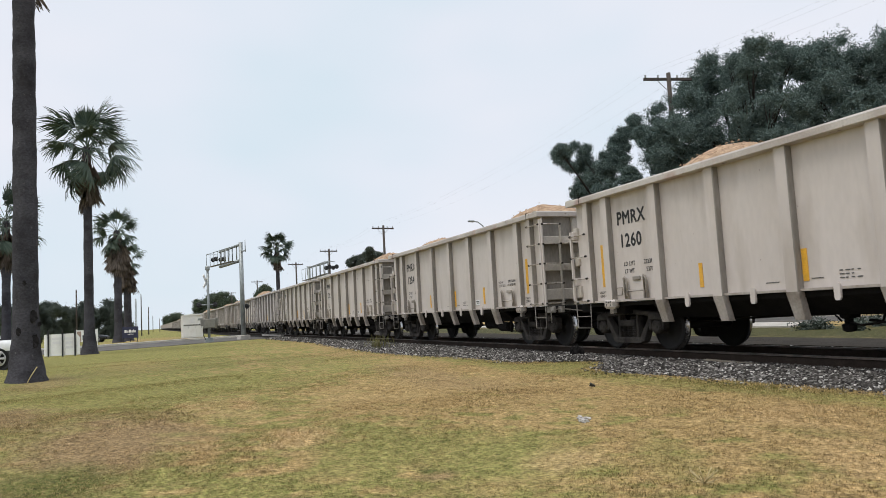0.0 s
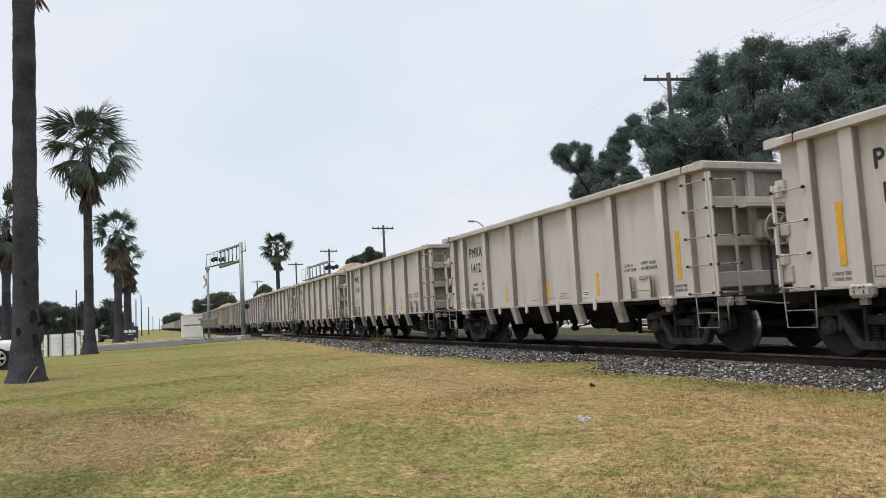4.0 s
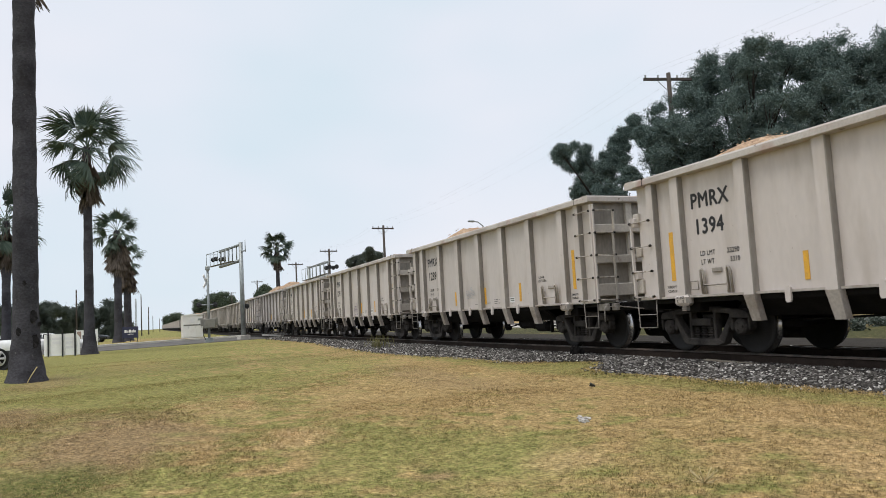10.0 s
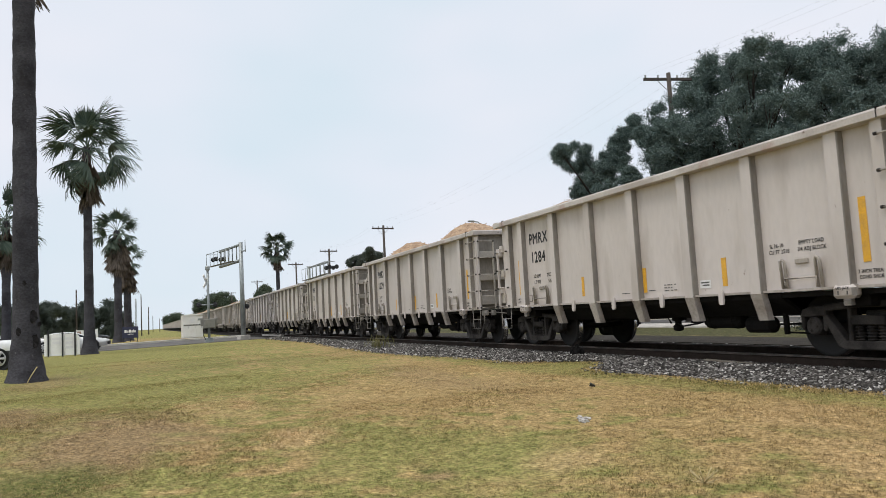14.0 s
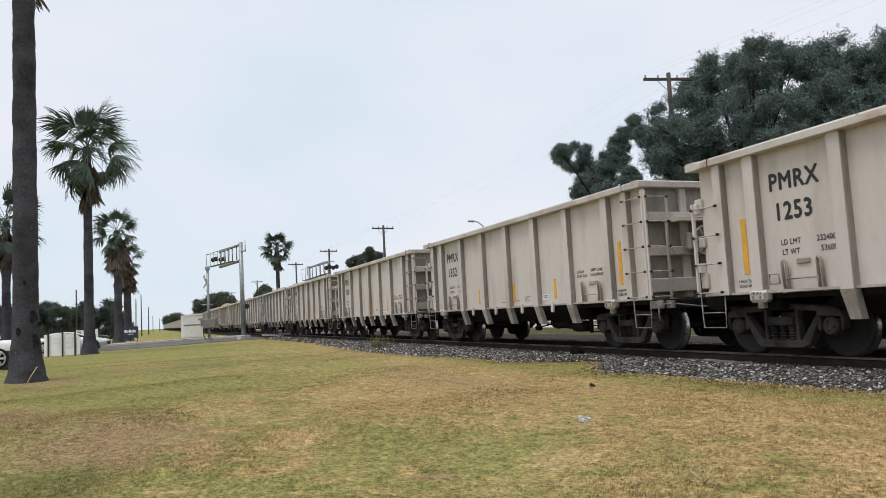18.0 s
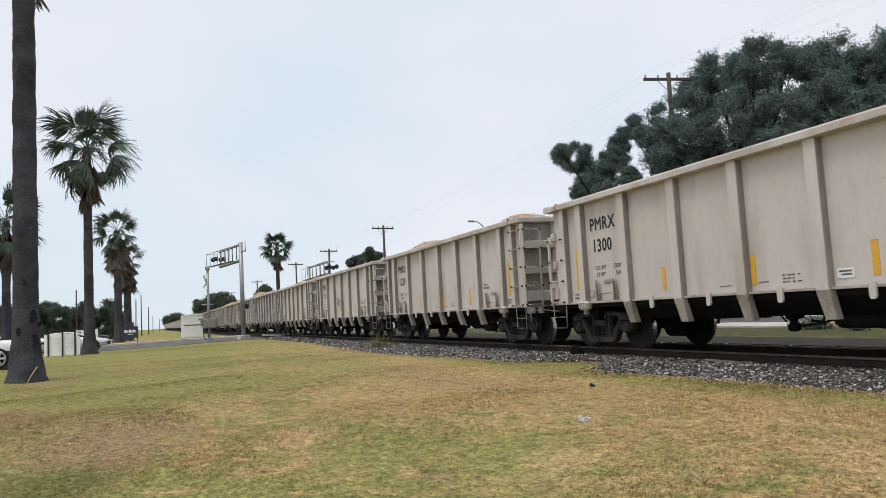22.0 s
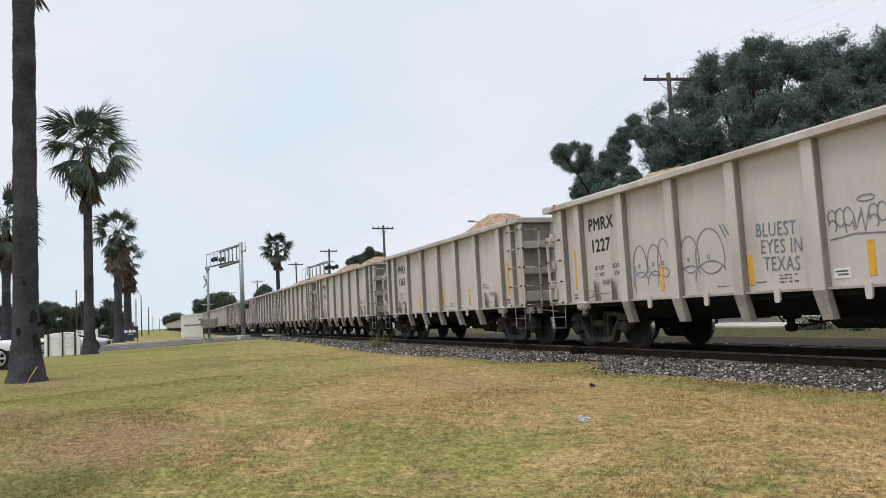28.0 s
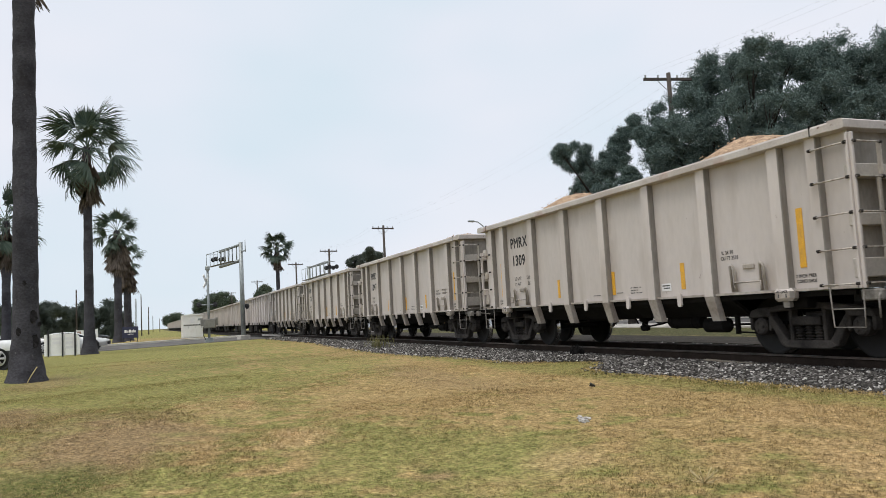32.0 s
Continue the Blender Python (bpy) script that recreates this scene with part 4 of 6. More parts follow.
def build_far_car():
    """A car of the far end of the train, with the same main parts in plainer shape."""
    car = thing("gondola", "off-white steel gondola car far down the track", "railway car", group="train of gondola cars")
    for s in (-1, 1):
        boxpart("side_panel", -5.72, 5.72, s * 1.38 - 0.01, s * 1.38 + 0.01, SILL, TOP, M_PAINT, car)
        boxpart("top_rail", -5.84, 5.84, s * 1.45 - 0.12, s * 1.45 + 0.12, TOP, TOP + 0.13, M_RIM, car)
        for x in [i * BAY for i in range(-3, 4)] + [-LP, LP]:
            if s < 0:
                boxpart("post", x - 0.1, x + 0.1, -1.5, -1.392, SILL - 0.2, TOP - 0.001, M_PAINT, car)
        boxpart("end_panel", s * 5.70 - 0.05, s * 5.70 + 0.05, -1.365, 1.365, SILL, TOP + 0.1, M_END, car)
        bm = BM()
        box(bm, -0.17, 0.17, -0.95, 0.95, 0.42, 0.66)
        for t in (-1, 1):
            box(bm, -1.05, 1.05, t * 1.04 - 0.07, t * 1.04 + 0.07, 0.25, 0.75)
            for w in (-1, 1):
                lathe(bm, [(0.2, t * 0.8), (WHEEL_R, t * 0.8), (WHEEL_R, t * 0.70), (0.2, t * 0.70)], 16, "y", 0, (w * 0.889, 0, WHEEL_R))
        part("truck", bm, M_TRUCK, car, "", (s * T_OFF, 0, 0))
    bm = BM()
    box(bm, -6.5, 6.5, -0.2, 0.2, 0.6, 0.9)
    box(bm, -5.6, 5.6, -1.34, 1.34, SILL - 0.12, SILL - 0.02)
    part("floor", bm, M_UNDER, car)
    return car


FAR0 = build_far_car()
for k in range(25, 52):
    car = FAR0 if k == 25 else copy_thing(FAR0, Matrix.Identity(4))
    place("load", FAR_LOADS[k % 3], car)
    TRAIN[k] = car


def train_at(t):
    """How far the car numbered 0 has come along the track at t seconds."""
    s = t - 16
    surge = float(np.interp(t, (0, 2, 4.5, 7, 10, 12, 14, 18, 21, 24, 26, 32), (0.02, 0.035, -0.02, -0.07, -0.045, -0.005, 0.0, -0.03, 0.0, 0.03, 0.01, 0.0)))
    return 121.72 + 8.386356 * s + 0.015096 * s ** 2 - 1.81233e-4 * s ** 3 + 3.082e-6 * s ** 4 + 3.94e-7 * s ** 5 + surge


def train_motions():
    times = [1.0 * i for i in range(33)]
    for k, car in TRAIN.items():
        walk(car, [(t, pose(train_at(t) - k * PITCH, 0, 0)) for t in times])
    spins = [(i / 15, math.degrees((train_at(i / 15) - train_at(0)) / WHEEL_R)) for i in range(481)]
    for k, car in TRAIN.items():
        for ob in car.children_recursive:
            if ob.name.startswith("wheelset"):
                x, y, z = ob.location
                walk(ob, [(t, pose(x, y, z, 0, a % 360, 0)) for t, a in spins])
# ---- plants ----
def raw_mesh(name, verts, faces, material):
    me = bpy.data.meshes.new(name)
    me.from_pydata(verts, [], faces)
    me.materials.append(material)
    me.update()
    return me


def fan_leaf(seed, dead=False):
    """One fan palm leaf: a stalk along +x and a folded fan of narrow blades with drooping tips."""
    rnd = random.Random(seed)
    V, F = [], []
    stalk = 1.15 if not dead else 0.55
    sag = rnd.uniform(0.05, 0.22) if not dead else 0.05
    for i in range(5):
        x = stalk * i / 4
        z = -sag * (i / 4) ** 2
        V += [(x, -0.022, z), (x, 0.022, z), (x, 0, z + 0.03)]
        if i:
            a = 3 * (i - 1)
            for j in range(3):
                F.append((a + j, a + (j + 1) % 3, a + 3 + (j + 1) % 3, a + 3 + j))
    n = 40 if not dead else 24
    fold = rnd.uniform(0.15, 0.55)
    for i in range(n):
        ang = radians(-92 + 184 * i / (n - 1)) if not dead else radians(-22 + 44 * i / (n - 1))
        L = rnd.uniform(0.88, 1.12) * (0.62 + 0.46 * math.cos(ang * 0.75))
        droop = rnd.uniform(0.2, 0.7) * (0.6 + 0.5 * abs(math.sin(ang))) if not dead else rnd.uniform(0.0, 0.25)
        w = 0.034
        d = Vector((math.cos(ang), math.sin(ang) * math.cos(fold), -abs(math.sin(ang)) * math.sin(fold)))
        s = Vector((-math.sin(ang), math.cos(ang), 0))
        base = Vector((stalk, 0, -sag))
        b0 = len(V)
        pl = 0.02 * (1 if i % 2 else -1)
        for r, ww, dz in ((0.0, 0.25, 0), (0.4, 1.0, -droop * 0.06), (0.72, 0.8, -droop * 0.32), (1.0, 0.06, -droop)):
            c = base + d * L * r * (1 - 0.25 * droop * r * r) + Vector((0, 0, dz * L * 0.9 + pl * (r > 0)))
            V += [tuple(c - s * w * ww), tuple(c + s * w * ww + Vector((0, 0, 0.018)))]
        for k in range(3):
            a = b0 + 2 * k
            F.append((a, a + 1, a + 3, a + 2))
    return V, F


LEAVES = [raw_mesh("frond", *fan_leaf(i), M_FROND) for i in range(7)]
DEADS = [raw_mesh("dead_frond", *fan_leaf(20 + i, True), M_THATCH) for i in range(3)]


def palm(x, y, z, top, r_mid, r_base, crown, skirt, seed, label, n_leaf=38, n_dead=34, shag=1.0):
    """A fan palm: ringed trunk with a flared foot, a crown of fans, and a skirt of dead ones."""
    rnd = random.Random(seed)
    p = thing("palm_tree", label, "palm tree", (x, y, z), "row of palms")
    H = top - z - crown * 0.78
    bm = BM()
    rings, n = [], 20
    steps = max(40, int(H / 0.12))
    for i in range(steps + 1):
        h = H * i / steps
        r = r_mid + (r_base - r_mid) * math.exp(-h / 0.55) - 0.20 * r_mid * h / H
        r *= 1 + (0.003 if i % 2 else -0.003) + 0.06 * noise.noise((h * 0.8, seed, 0))
        ring = []
        for k in range(n):
            a = 2 * math.pi * k / n
            rr = r * (1 + 0.10 * noise.noise((math.cos(a) * 2, math.sin(a) * 2 + seed, h * 1.6)) + 0.05 * noise.noise((math.cos(a) * 5, math.sin(a) * 5, h * 7)))
            ring.append(bm.verts.new((rr * math.cos(a), rr * math.sin(a), h - 0.12)))
        rings.append(ring)
    for A, B in zip(rings, rings[1:]):
        for k in range(n):
            bm.faces.new((A[k], A[(k + 1) % n], B[(k + 1) % n], B[k])).smooth = True
    bm.faces.new(rings[-1])
    part("trunk", bm, M_PALMT, p, "rough grey-brown ringed trunk with a flared foot")
    sc = crown / 2.0
    for i in range(n_leaf):
        f = (i + 0.5) / n_leaf
        el = 80 - 128 * f + rnd.uniform(-12, 12)
        az = i * 137.5 + rnd.uniform(-38, 38)
        m = Matrix.Translation((0, 0, H - 0.1 - 0.45 * f)) @ Matrix.Rotation(radians(az), 4, "Z") @ Matrix.Rotation(radians(-el), 4, "Y") @ Matrix.Rotation(radians(rnd.uniform(-35, 35)), 4, "X") @ Matrix.Diagonal([sc * rnd.uniform(0.82, 1.15)] * 3 + [1])
        place("frond", LEAVES[i % 7], p, "", m)
    for i in range(n_dead):
        f = (i + 0.5) / n_dead
        el = -76 - 13 * rnd.random() if shag == 1.0 else -56 - 30 * rnd.random()
        az = i * 137.5 + rnd.uniform(-20, 20)
        m = Matrix.Translation((0, 0, H - 0.3 - skirt * f * 0.8)) @ Matrix.Rotation(radians(az), 4, "Z") @ Matrix.Translation((r_mid * 0.75, 0, 0)) @ Matrix.Rotation(radians(-el), 4, "Y") @ Matrix.Rotation(radians(rnd.uniform(-70, 70)), 4, "X") @ Matrix.Diagonal([sc * shag * rnd.uniform(0.6, 1.05)] * 3 + [1])
        place("dead_frond", DEADS[i % 3], p, "dry brown hanging fan", m)
    return p


NEAR_PALM = palm(-21.98, -13.0, -0.21, 15.5, 0.31, 0.56, 2.3, 2.2, 1, "tall fan palm with a thick grey trunk on the lawn", 34, 26)
M_SCAR = mat("dark_bark_scar", (0.03, 0.028, 0.03), 0.95, 0.0, 0.3, 9.0, 40.0)
for i, (dy, h, w, t) in enumerate(((0.21, 1.64, 0.10, 0.17), (0.22, 0.99, 0.12, 0.19), (-0.12, 1.26, 0.07, 0.12), (0.33, 1.44, 0.05, 0.06), (0.02, 2.5, 0.05, 0.07))):
    bm = BM()
    bmesh.ops.create_icosphere(bm, subdivisions=3, radius=1.0)
    for v in bm.verts:
        v.co *= 1 + 0.5 * noise.noise(v.co * 2.0 + Vector((i * 5, 0, 0)))
        # hollow towards the front, with a torn rim
        if v.co.x > 0.3:
            v.co.x = 0.3 - 0.25 * (v.co.x - 0.3)
        v.co = Vector((v.co.x * 0.06, v.co.y * w * 0.85, v.co.z * t * 0.9))
    part("bark_scar", bm, M_SCAR, NEAR_PALM, "dark torn scar in the bark", (math.sqrt(max(0.02, 0.125 - dy * dy)) - 0.01, dy, h))
palm(-43.6, -12.98, -0.21, 12.85, 0.25, 0.56, 2.35, 2.1, 2, "tall fan palm with a full green crown beside the street", 32, 44)
palm(-80.0, -12.85, -0.2, 12.6, 0.38, 0.7, 2.1, 3.1, 3, "fan palm with a long brown skirt of dead fronds", 28, 120, 1.3)
palm(-88.0, -12.2, -0.2, 10.4, 0.42, 0.75, 1.9, 2.3, 4, "shorter fan palm with a shaggy brown skirt", 16, 110, 1.35)
palm(-59.3, -19.25, -0.2, 11.0, 0.30, 0.55, 2.4, 2.4, 5, "fan palm with drooping brown fronds behind the lawn", 26, 50)
palm(-100.7, 6.1, -0.2, 12.7, 0.28, 0.5, 2.0, 2.2, 6, "fan palm with a brown skirt beyond the railway", 40, 70)


def crown_mesh(lobes, leaf, density, seed, material, flat=0.75, sprigs=0):
    """Leaves in small sprays, thick at the rim of each lobe and open between; uneven outline."""
    rng = np.random.default_rng(seed)
    P, big = [], []
    for cx, cy, cz, r in lobes:
        ns = int(density * r * max(r, 0.75))
        d = rng.normal(size=(ns, 3))
        d /= np.linalg.norm(d, axis=1)[:, None]
        rad = r * np.minimum(np.abs(rng.normal(size=ns)) * 0.55 + 0.1, 1.45) * (1 + 0.28 * np.sin(d[:, 0] * 5 + seed) * np.cos(d[:, 2] * 6 + d[:, 1] * 4) + 0.12 * np.sin(d[:, 0] * 13 + d[:, 1] * 11 + d[:, 2] * 9))
        out = rng.random(ns) < 0.06
        rad[out] *= 1.28
        deep = rad < 0.5 * r
        c = np.array((cx, cy, cz)) + d * rad[:, None] * np.array((1, 1, flat))
        k = 13
        if sprigs:
            # thin leafy shoots that break the outline
            m = int(sprigs * max(r, 0.5))
            e = rng.normal(size=(m, 3))
            e /= np.linalg.norm(e, axis=1)[:, None]
            e[:, 2] = np.abs(e[:, 2]) * 0.8 + e[:, 2] * 0.2
            f = np.linspace(0.55, 1.0, 5)[None, :, None] * (1 + 0.42 * rng.random(m))[:, None, None]
            bend = e + 0.35 * rng.normal(size=(m, 3))
            shoot = np.array((cx, cy, cz)) + (e[:, None, :] * f + (bend - e)[:, None, :] * (f - 0.55) * 0.6) * r * np.array((1, 1, flat))
            c = np.concatenate([c, shoot.reshape(-1, 3)])
            deep = np.concatenate([deep, np.zeros(m * 5, bool)])
            ns = len(c)
        big.append(np.repeat(np.where(deep, 1.35, 1.0), k))
        q = np.repeat(c, k, axis=0) + rng.normal(size=(ns * k, 3)) * leaf * 2.1
        P.append(q)
    P = np.concatenate(P)
    n = len(P)
    a, b = rng.normal(size=(n, 3)), rng.normal(size=(n, 3))
    a /= np.linalg.norm(a, axis=1)[:, None]
    b -= a * np.sum(a * b, axis=1)[:, None]
    b /= np.linalg.norm(b, axis=1)[:, None]
    s = (leaf * (0.6 + 0.8 * rng.random(n)) * np.concatenate(big))[:, None]
    V = np.stack([P - a * s, P - b * s * 0.45, P + a * s, P + b * s * 0.45], axis=1).reshape(-1, 3)
    me = bpy.data.meshes.new("crown")
    me.vertices.add(len(V))
    me.vertices.foreach_set("co", V.astype(np.float32).ravel())
    me.loops.add(4 * n)
    me.loops.foreach_set("vertex_index", np.arange(4 * n, dtype=np.int32))
    me.polygons.add(n)
    me.polygons.foreach_set("loop_start", np.arange(0, 4 * n, 4, dtype=np.int32))
    me.materials.append(material)
    me.update(calc_edges=True)
    return me


def tree(base, lobes, leaf, density, seed, label, r=0.35, material=None, limbs=True, sprigs=0):
    t = thing("tree", label, "tree", base)
    b = Vector(base)
    rel = [(x - b.x, y - b.y, z - b.z, q) for x, y, z, q in lobes]
    bm = BM()
    low = min(z - q * 0.7 for _, _, z, q in rel)
    fork = Vector((0, 0, max(1.0, low * 0.9)))
    rod(bm, (0, 0, -0.1), fork, r, 12, r * 0.75)
    part("trunk", bm, M_BARK, t, "dark furrowed trunk")
    if limbs:
        for i, (x, y, z, q) in enumerate(rel):
            if i % 15 != 5:
                continue
            bm = BM()
            tip, mid = Vector((x, y, z)), fork.lerp(Vector((x, y, z)), 0.5) + Vector((0.3 * math.sin(i * 3), 0.3 * math.cos(i * 5), -0.4))
            rod(bm, fork, mid, r * 0.4, 8, r * 0.22)
            rod(bm, mid, tip, r * 0.22, 8, r * 0.07)
            for j in range(4):
                a = i + j * 1.7
                rod(bm, mid.lerp(tip, 0.3 + 0.17 * j), tip + Vector((math.cos(a), math.sin(a), 0.5 * math.sin(a * 2))) * q * 0.75, r * 0.08, 6, r * 0.03)
            part("limb", bm, M_BARK, t)
    place("crown", crown_mesh(rel, leaf, density, seed, material or M_OAKL, sprigs=sprigs), t, "crown of small dark green leaves")
    return t


def aim(x, y, dist):
    """A place at that distance from the lookout, through a point of the view in shares of its half width."""
    m = look(EYE, AIM, -3.157)
    half = math.tan(radians(61.62) / 2)
    d = m.to_3x3() @ Vector((x * half, y * half, -1))
    return EYE + d * (dist / math.hypot(d.x, d.y))


def lobes_of(rows, dist, spread=2.0, clumps=23):
    """Crown clumps from boughs given as (across, up, size) in thousandths of the half width, some nearer and some farther."""
    out = []
    rnd = random.Random(int(dist * 7) + len(rows))
    k = math.tan(radians(61.62) / 2) / 1000
    for i, (x, y, r) in enumerate(rows):
        d = dist + spread * math.sin(i * 2.4)
        for j in range(clumps):
            a, q, h = rnd.uniform(0, 6.283), rnd.random() ** 0.5 * 0.84, rnd.uniform(-0.7, 0.7)
            p = aim((x + r * q * math.cos(a)) / 1000, (y + r * q * 0.9 * math.sin(a)) / 1000, d + h * r * k * d)
            out.append((*p, r * k * d * rnd.uniform(0.17, 0.36)))
        if i % 2:
            out.append((*aim(x / 1000, y / 1000, d), 0.6 * r * k * d))
    return out


def at_foot(x, dist, z=-0.21):
    p = aim(x / 1000, -0.2, dist)
    return (p.x, p.y, z)


# live oaks beyond the street
tree(at_foot(430, 40), lobes_of([(300, 205, 42), (345, 170, 46), (270, 212, 24), (385, 200, 34), (320, 140, 36), (420, 158, 26), (400, 235, 22), (375, 120, 40)], 40, 3.0), 0.044, 115, 11,
     "dark green live oak beyond the street", 0.22, sprigs=14)
tree(at_foot(720, 41), lobes_of([(540, 300, 80), (640, 380, 84), (700, 415, 68), (588, 342, 66), (765, 392, 86), (520, 220, 90), (620, 260, 110), (720, 300, 110), (660, 200, 110), (560, 160, 90), (780, 210, 100), (430, 268, 36), (480, 250, 52), (520, 190, 58)], 40, 3.5), 0.044, 175, 12,
     "large spreading live oak with a dense dark crown", 0.55, sprigs=7)
tree(at_foot(1050, 40), lobes_of([(850, 410, 76), (920, 425, 74), (880, 330, 100), (985, 405, 106), (1060, 430, 100), (900, 220, 110), (1020, 270, 120), (1120, 330, 120), (820, 300, 80), (1180, 250, 110)], 41, 2.5), 0.044, 175, 13,
     "large spreading live oak overhanging the street", 0.55, sprigs=7)

# trees along the left and in the distance
for i, (x0, foot, rows, d, lab) in enumerate((
        (-960, -960, [(-1000, -148, 34), (-955, -158, 30), (-975, -178, 34), (-1020, -185, 38), (-940, -190, 30)], 120, "dark bushy tree across the street"),
        (-880, -880, [(-915, -150, 26), (-888, -140, 26), (-862, -150, 24), (-900, -175, 34), (-868, -182, 32), (-925, -190, 28)], 118, "dark bushy tree across the street"),
        (-812, -812, [(-838, -152, 24), (-815, -142, 22), (-792, -156, 24), (-825, -180, 32), (-798, -186, 30)], 126, "dark bushy tree across the street"),
        (-752, -752, [(-778, -150, 26), (-755, -138, 28), (-728, -148, 26), (-715, -172, 22), (-768, -178, 34), (-738, -186, 32)], 122, "dark rounded tree behind the palms"),
        (-515, -515, [(-550, -132, 20), (-525, -122, 22), (-500, -117, 24), (-476, -126, 20), (-515, -142, 24)], 245, "dark tree beside the track in the distance"),
        (-610, -610, [(-622, -162, 10), (-603, -155, 12), (-585, -160, 10), (-600, -168, 12)], 600, "small tree in the distance"),
        (-172, -172, [(-205, -28, 14), (-185, -20, 15), (-165, -12, 17), (-150, -22, 15), (-190, -42, 20), (-160, -42, 22)], 112, "leafy tree beyond the railway"),
        (-405, -405, [(-402, -90, 9), (-395, -97, 11), (-412, -104, 11)], 160, "small tree beyond the railway"),
        (-715, -715, [(-722, -178, 14), (-705, -182, 10)], 170, "small tree far down the street"))):
    tree(at_foot(foot, d), lobes_of(rows, d, 3.0, 14), 0.0007 * d, 620 * (40 / d) ** 1.1, 30 + i, lab, 0.25, M_FARL if d > 150 else M_DARKL, limbs=False)


def shrubs():
    """Low shaded growth under the oaks, beyond the street."""
    rnd = random.Random(8)
    lobes = [(rnd.uniform(-18, 4), rnd.uniform(8.5, 12.5), -0.2 + rnd.uniform(0, 0.15), rnd.uniform(0.2, 0.45)) for _ in range(110)]
    return tagged(new("shrubs", crown_mesh(lobes, 0.04, 170, 81, M_DARKL)), "low dark green shrubs under the oaks", "shrubs", kind="stuff")


shrubs()


def far_woods():
    """Low hedges and woods that close the horizon."""
    rnd = random.Random(77)
    lobes = []
    for i in range(150):
        a = radians(rnd.uniform(-34, 62))
        d = rnd.uniform(430, 700)
        r = rnd.uniform(3.0, 7.0)
        if abs(math.sin(a) * d - 10) < 14:
            continue
        lobes.append((-math.cos(a) * d, -10 + math.sin(a) * d, r * 0.5 - 0.5, r))
    return tagged(new("far_woods", crown_mesh(lobes, 0.8, 5.0, 78, M_FARL)), "low pale green woods along the horizon", "woods", kind="stuff")


far_woods()
# ---- ballast stones, sleepers, grass ----
def scatter(name, pts, shapes, material, label, category, kind="stuff"):
    """One mesh of many small pieces: pts of (x, y, z, size, turn, which)."""
    pts = np.asarray(pts)
    blocks_v, blocks_f, at = [], [], 0
    for w, (sv, sf) in enumerate(shapes):
        sel = pts[pts[:, 5].astype(int) == w]
        if not len(sel):
            continue
        sv, sf = np.asarray(sv, float), np.asarray(sf, int)
        c, s = np.cos(sel[:, 4]), np.sin(sel[:, 4])
        x = sv[None, :, 0] * c[:, None] - sv[None, :, 1] * s[:, None]
        y = sv[None, :, 0] * s[:, None] + sv[None, :, 1] * c[:, None]
        z = np.broadcast_to(sv[None, :, 2], x.shape)
        v = np.stack([x, y, z], axis=2) * sel[:, None, 3:4] + sel[:, None, 0:3]
        f = sf[None] + (np.arange(len(sel)) * len(sv))[:, None, None] + at
        at += len(sel) * len(sv)
        blocks_v.append(v.reshape(-1, 3))
        blocks_f.append(f.reshape(-1, 3))
    v, f = np.concatenate(blocks_v), np.concatenate(blocks_f)
    me = bpy.data.meshes.new(name)
    me.vertices.add(len(v))
    me.vertices.foreach_set("co", v.astype(np.float32).ravel())
    me.loops.add(3 * len(f))
    me.loops.foreach_set("vertex_index", f.astype(np.int32).ravel())
    me.polygons.add(len(f))
    me.polygons.foreach_set("loop_start", np.arange(0, 3 * len(f), 3, dtype=np.int32))
    me.materials.append(material)
    me.update(calc_edges=True)
    return tagged(new(name, me), label, category, kind=kind)


def island_mat(name, stops, rough=0.9):
    m = bpy.data.materials.new(name)
    m.use_nodes = True
    nt = m.node_tree
    bs = nt.nodes["Principled BSDF"]
    ge, ra = nt.nodes.new("ShaderNodeNewGeometry"), nt.nodes.new("ShaderNodeValToRGB")
    while len(ra.color_ramp.elements) < len(stops):
        ra.color_ramp.elements.new(0.5)
    for e, (p, c) in zip(ra.color_ramp.elements, stops):
        e.position, e.color = p, (*c, 1)
    nt.links.new(ge.outputs["Random Per Island"], ra.inputs[0])
    nt.links.new(ra.outputs[0], bs.inputs["Base Color"])
    bs.inputs["Roughness"].default_value = rough
    bs.inputs["Specular IOR Level"].default_value = 0.2
    return m


def stone_shapes(n=6):
    out = []
    for i in range(n):
        rnd = random.Random(100 + i)
        v = [(1, 0, 0), (-1, 0, 0), (0, 1, 0), (0, -1, 0), (0.5, 0.5, 0.75), (-0.5, 0.4, 0.7), (-0.4, -0.6, 0.65), (0.6, -0.4, 0.6)]
        v = [tuple(c * rnd.uniform(0.65, 1.15) for c in p) for p in v]
        f = [(0, 2, 4), (2, 5, 4), (2, 1, 5), (1, 6, 5), (1, 3, 6), (3, 7, 6), (3, 0, 7), (0, 4, 7), (4, 5, 6), (4, 6, 7)]
        out.append((v, f))
    return out


def bed_height(x, y):
    a = abs(y)
    return -0.165 if a < 1.45 else -0.165 - 0.03 * (a - 1.45) if a < 2.3 else -0.19 - 0.10 * (a - 2.3)


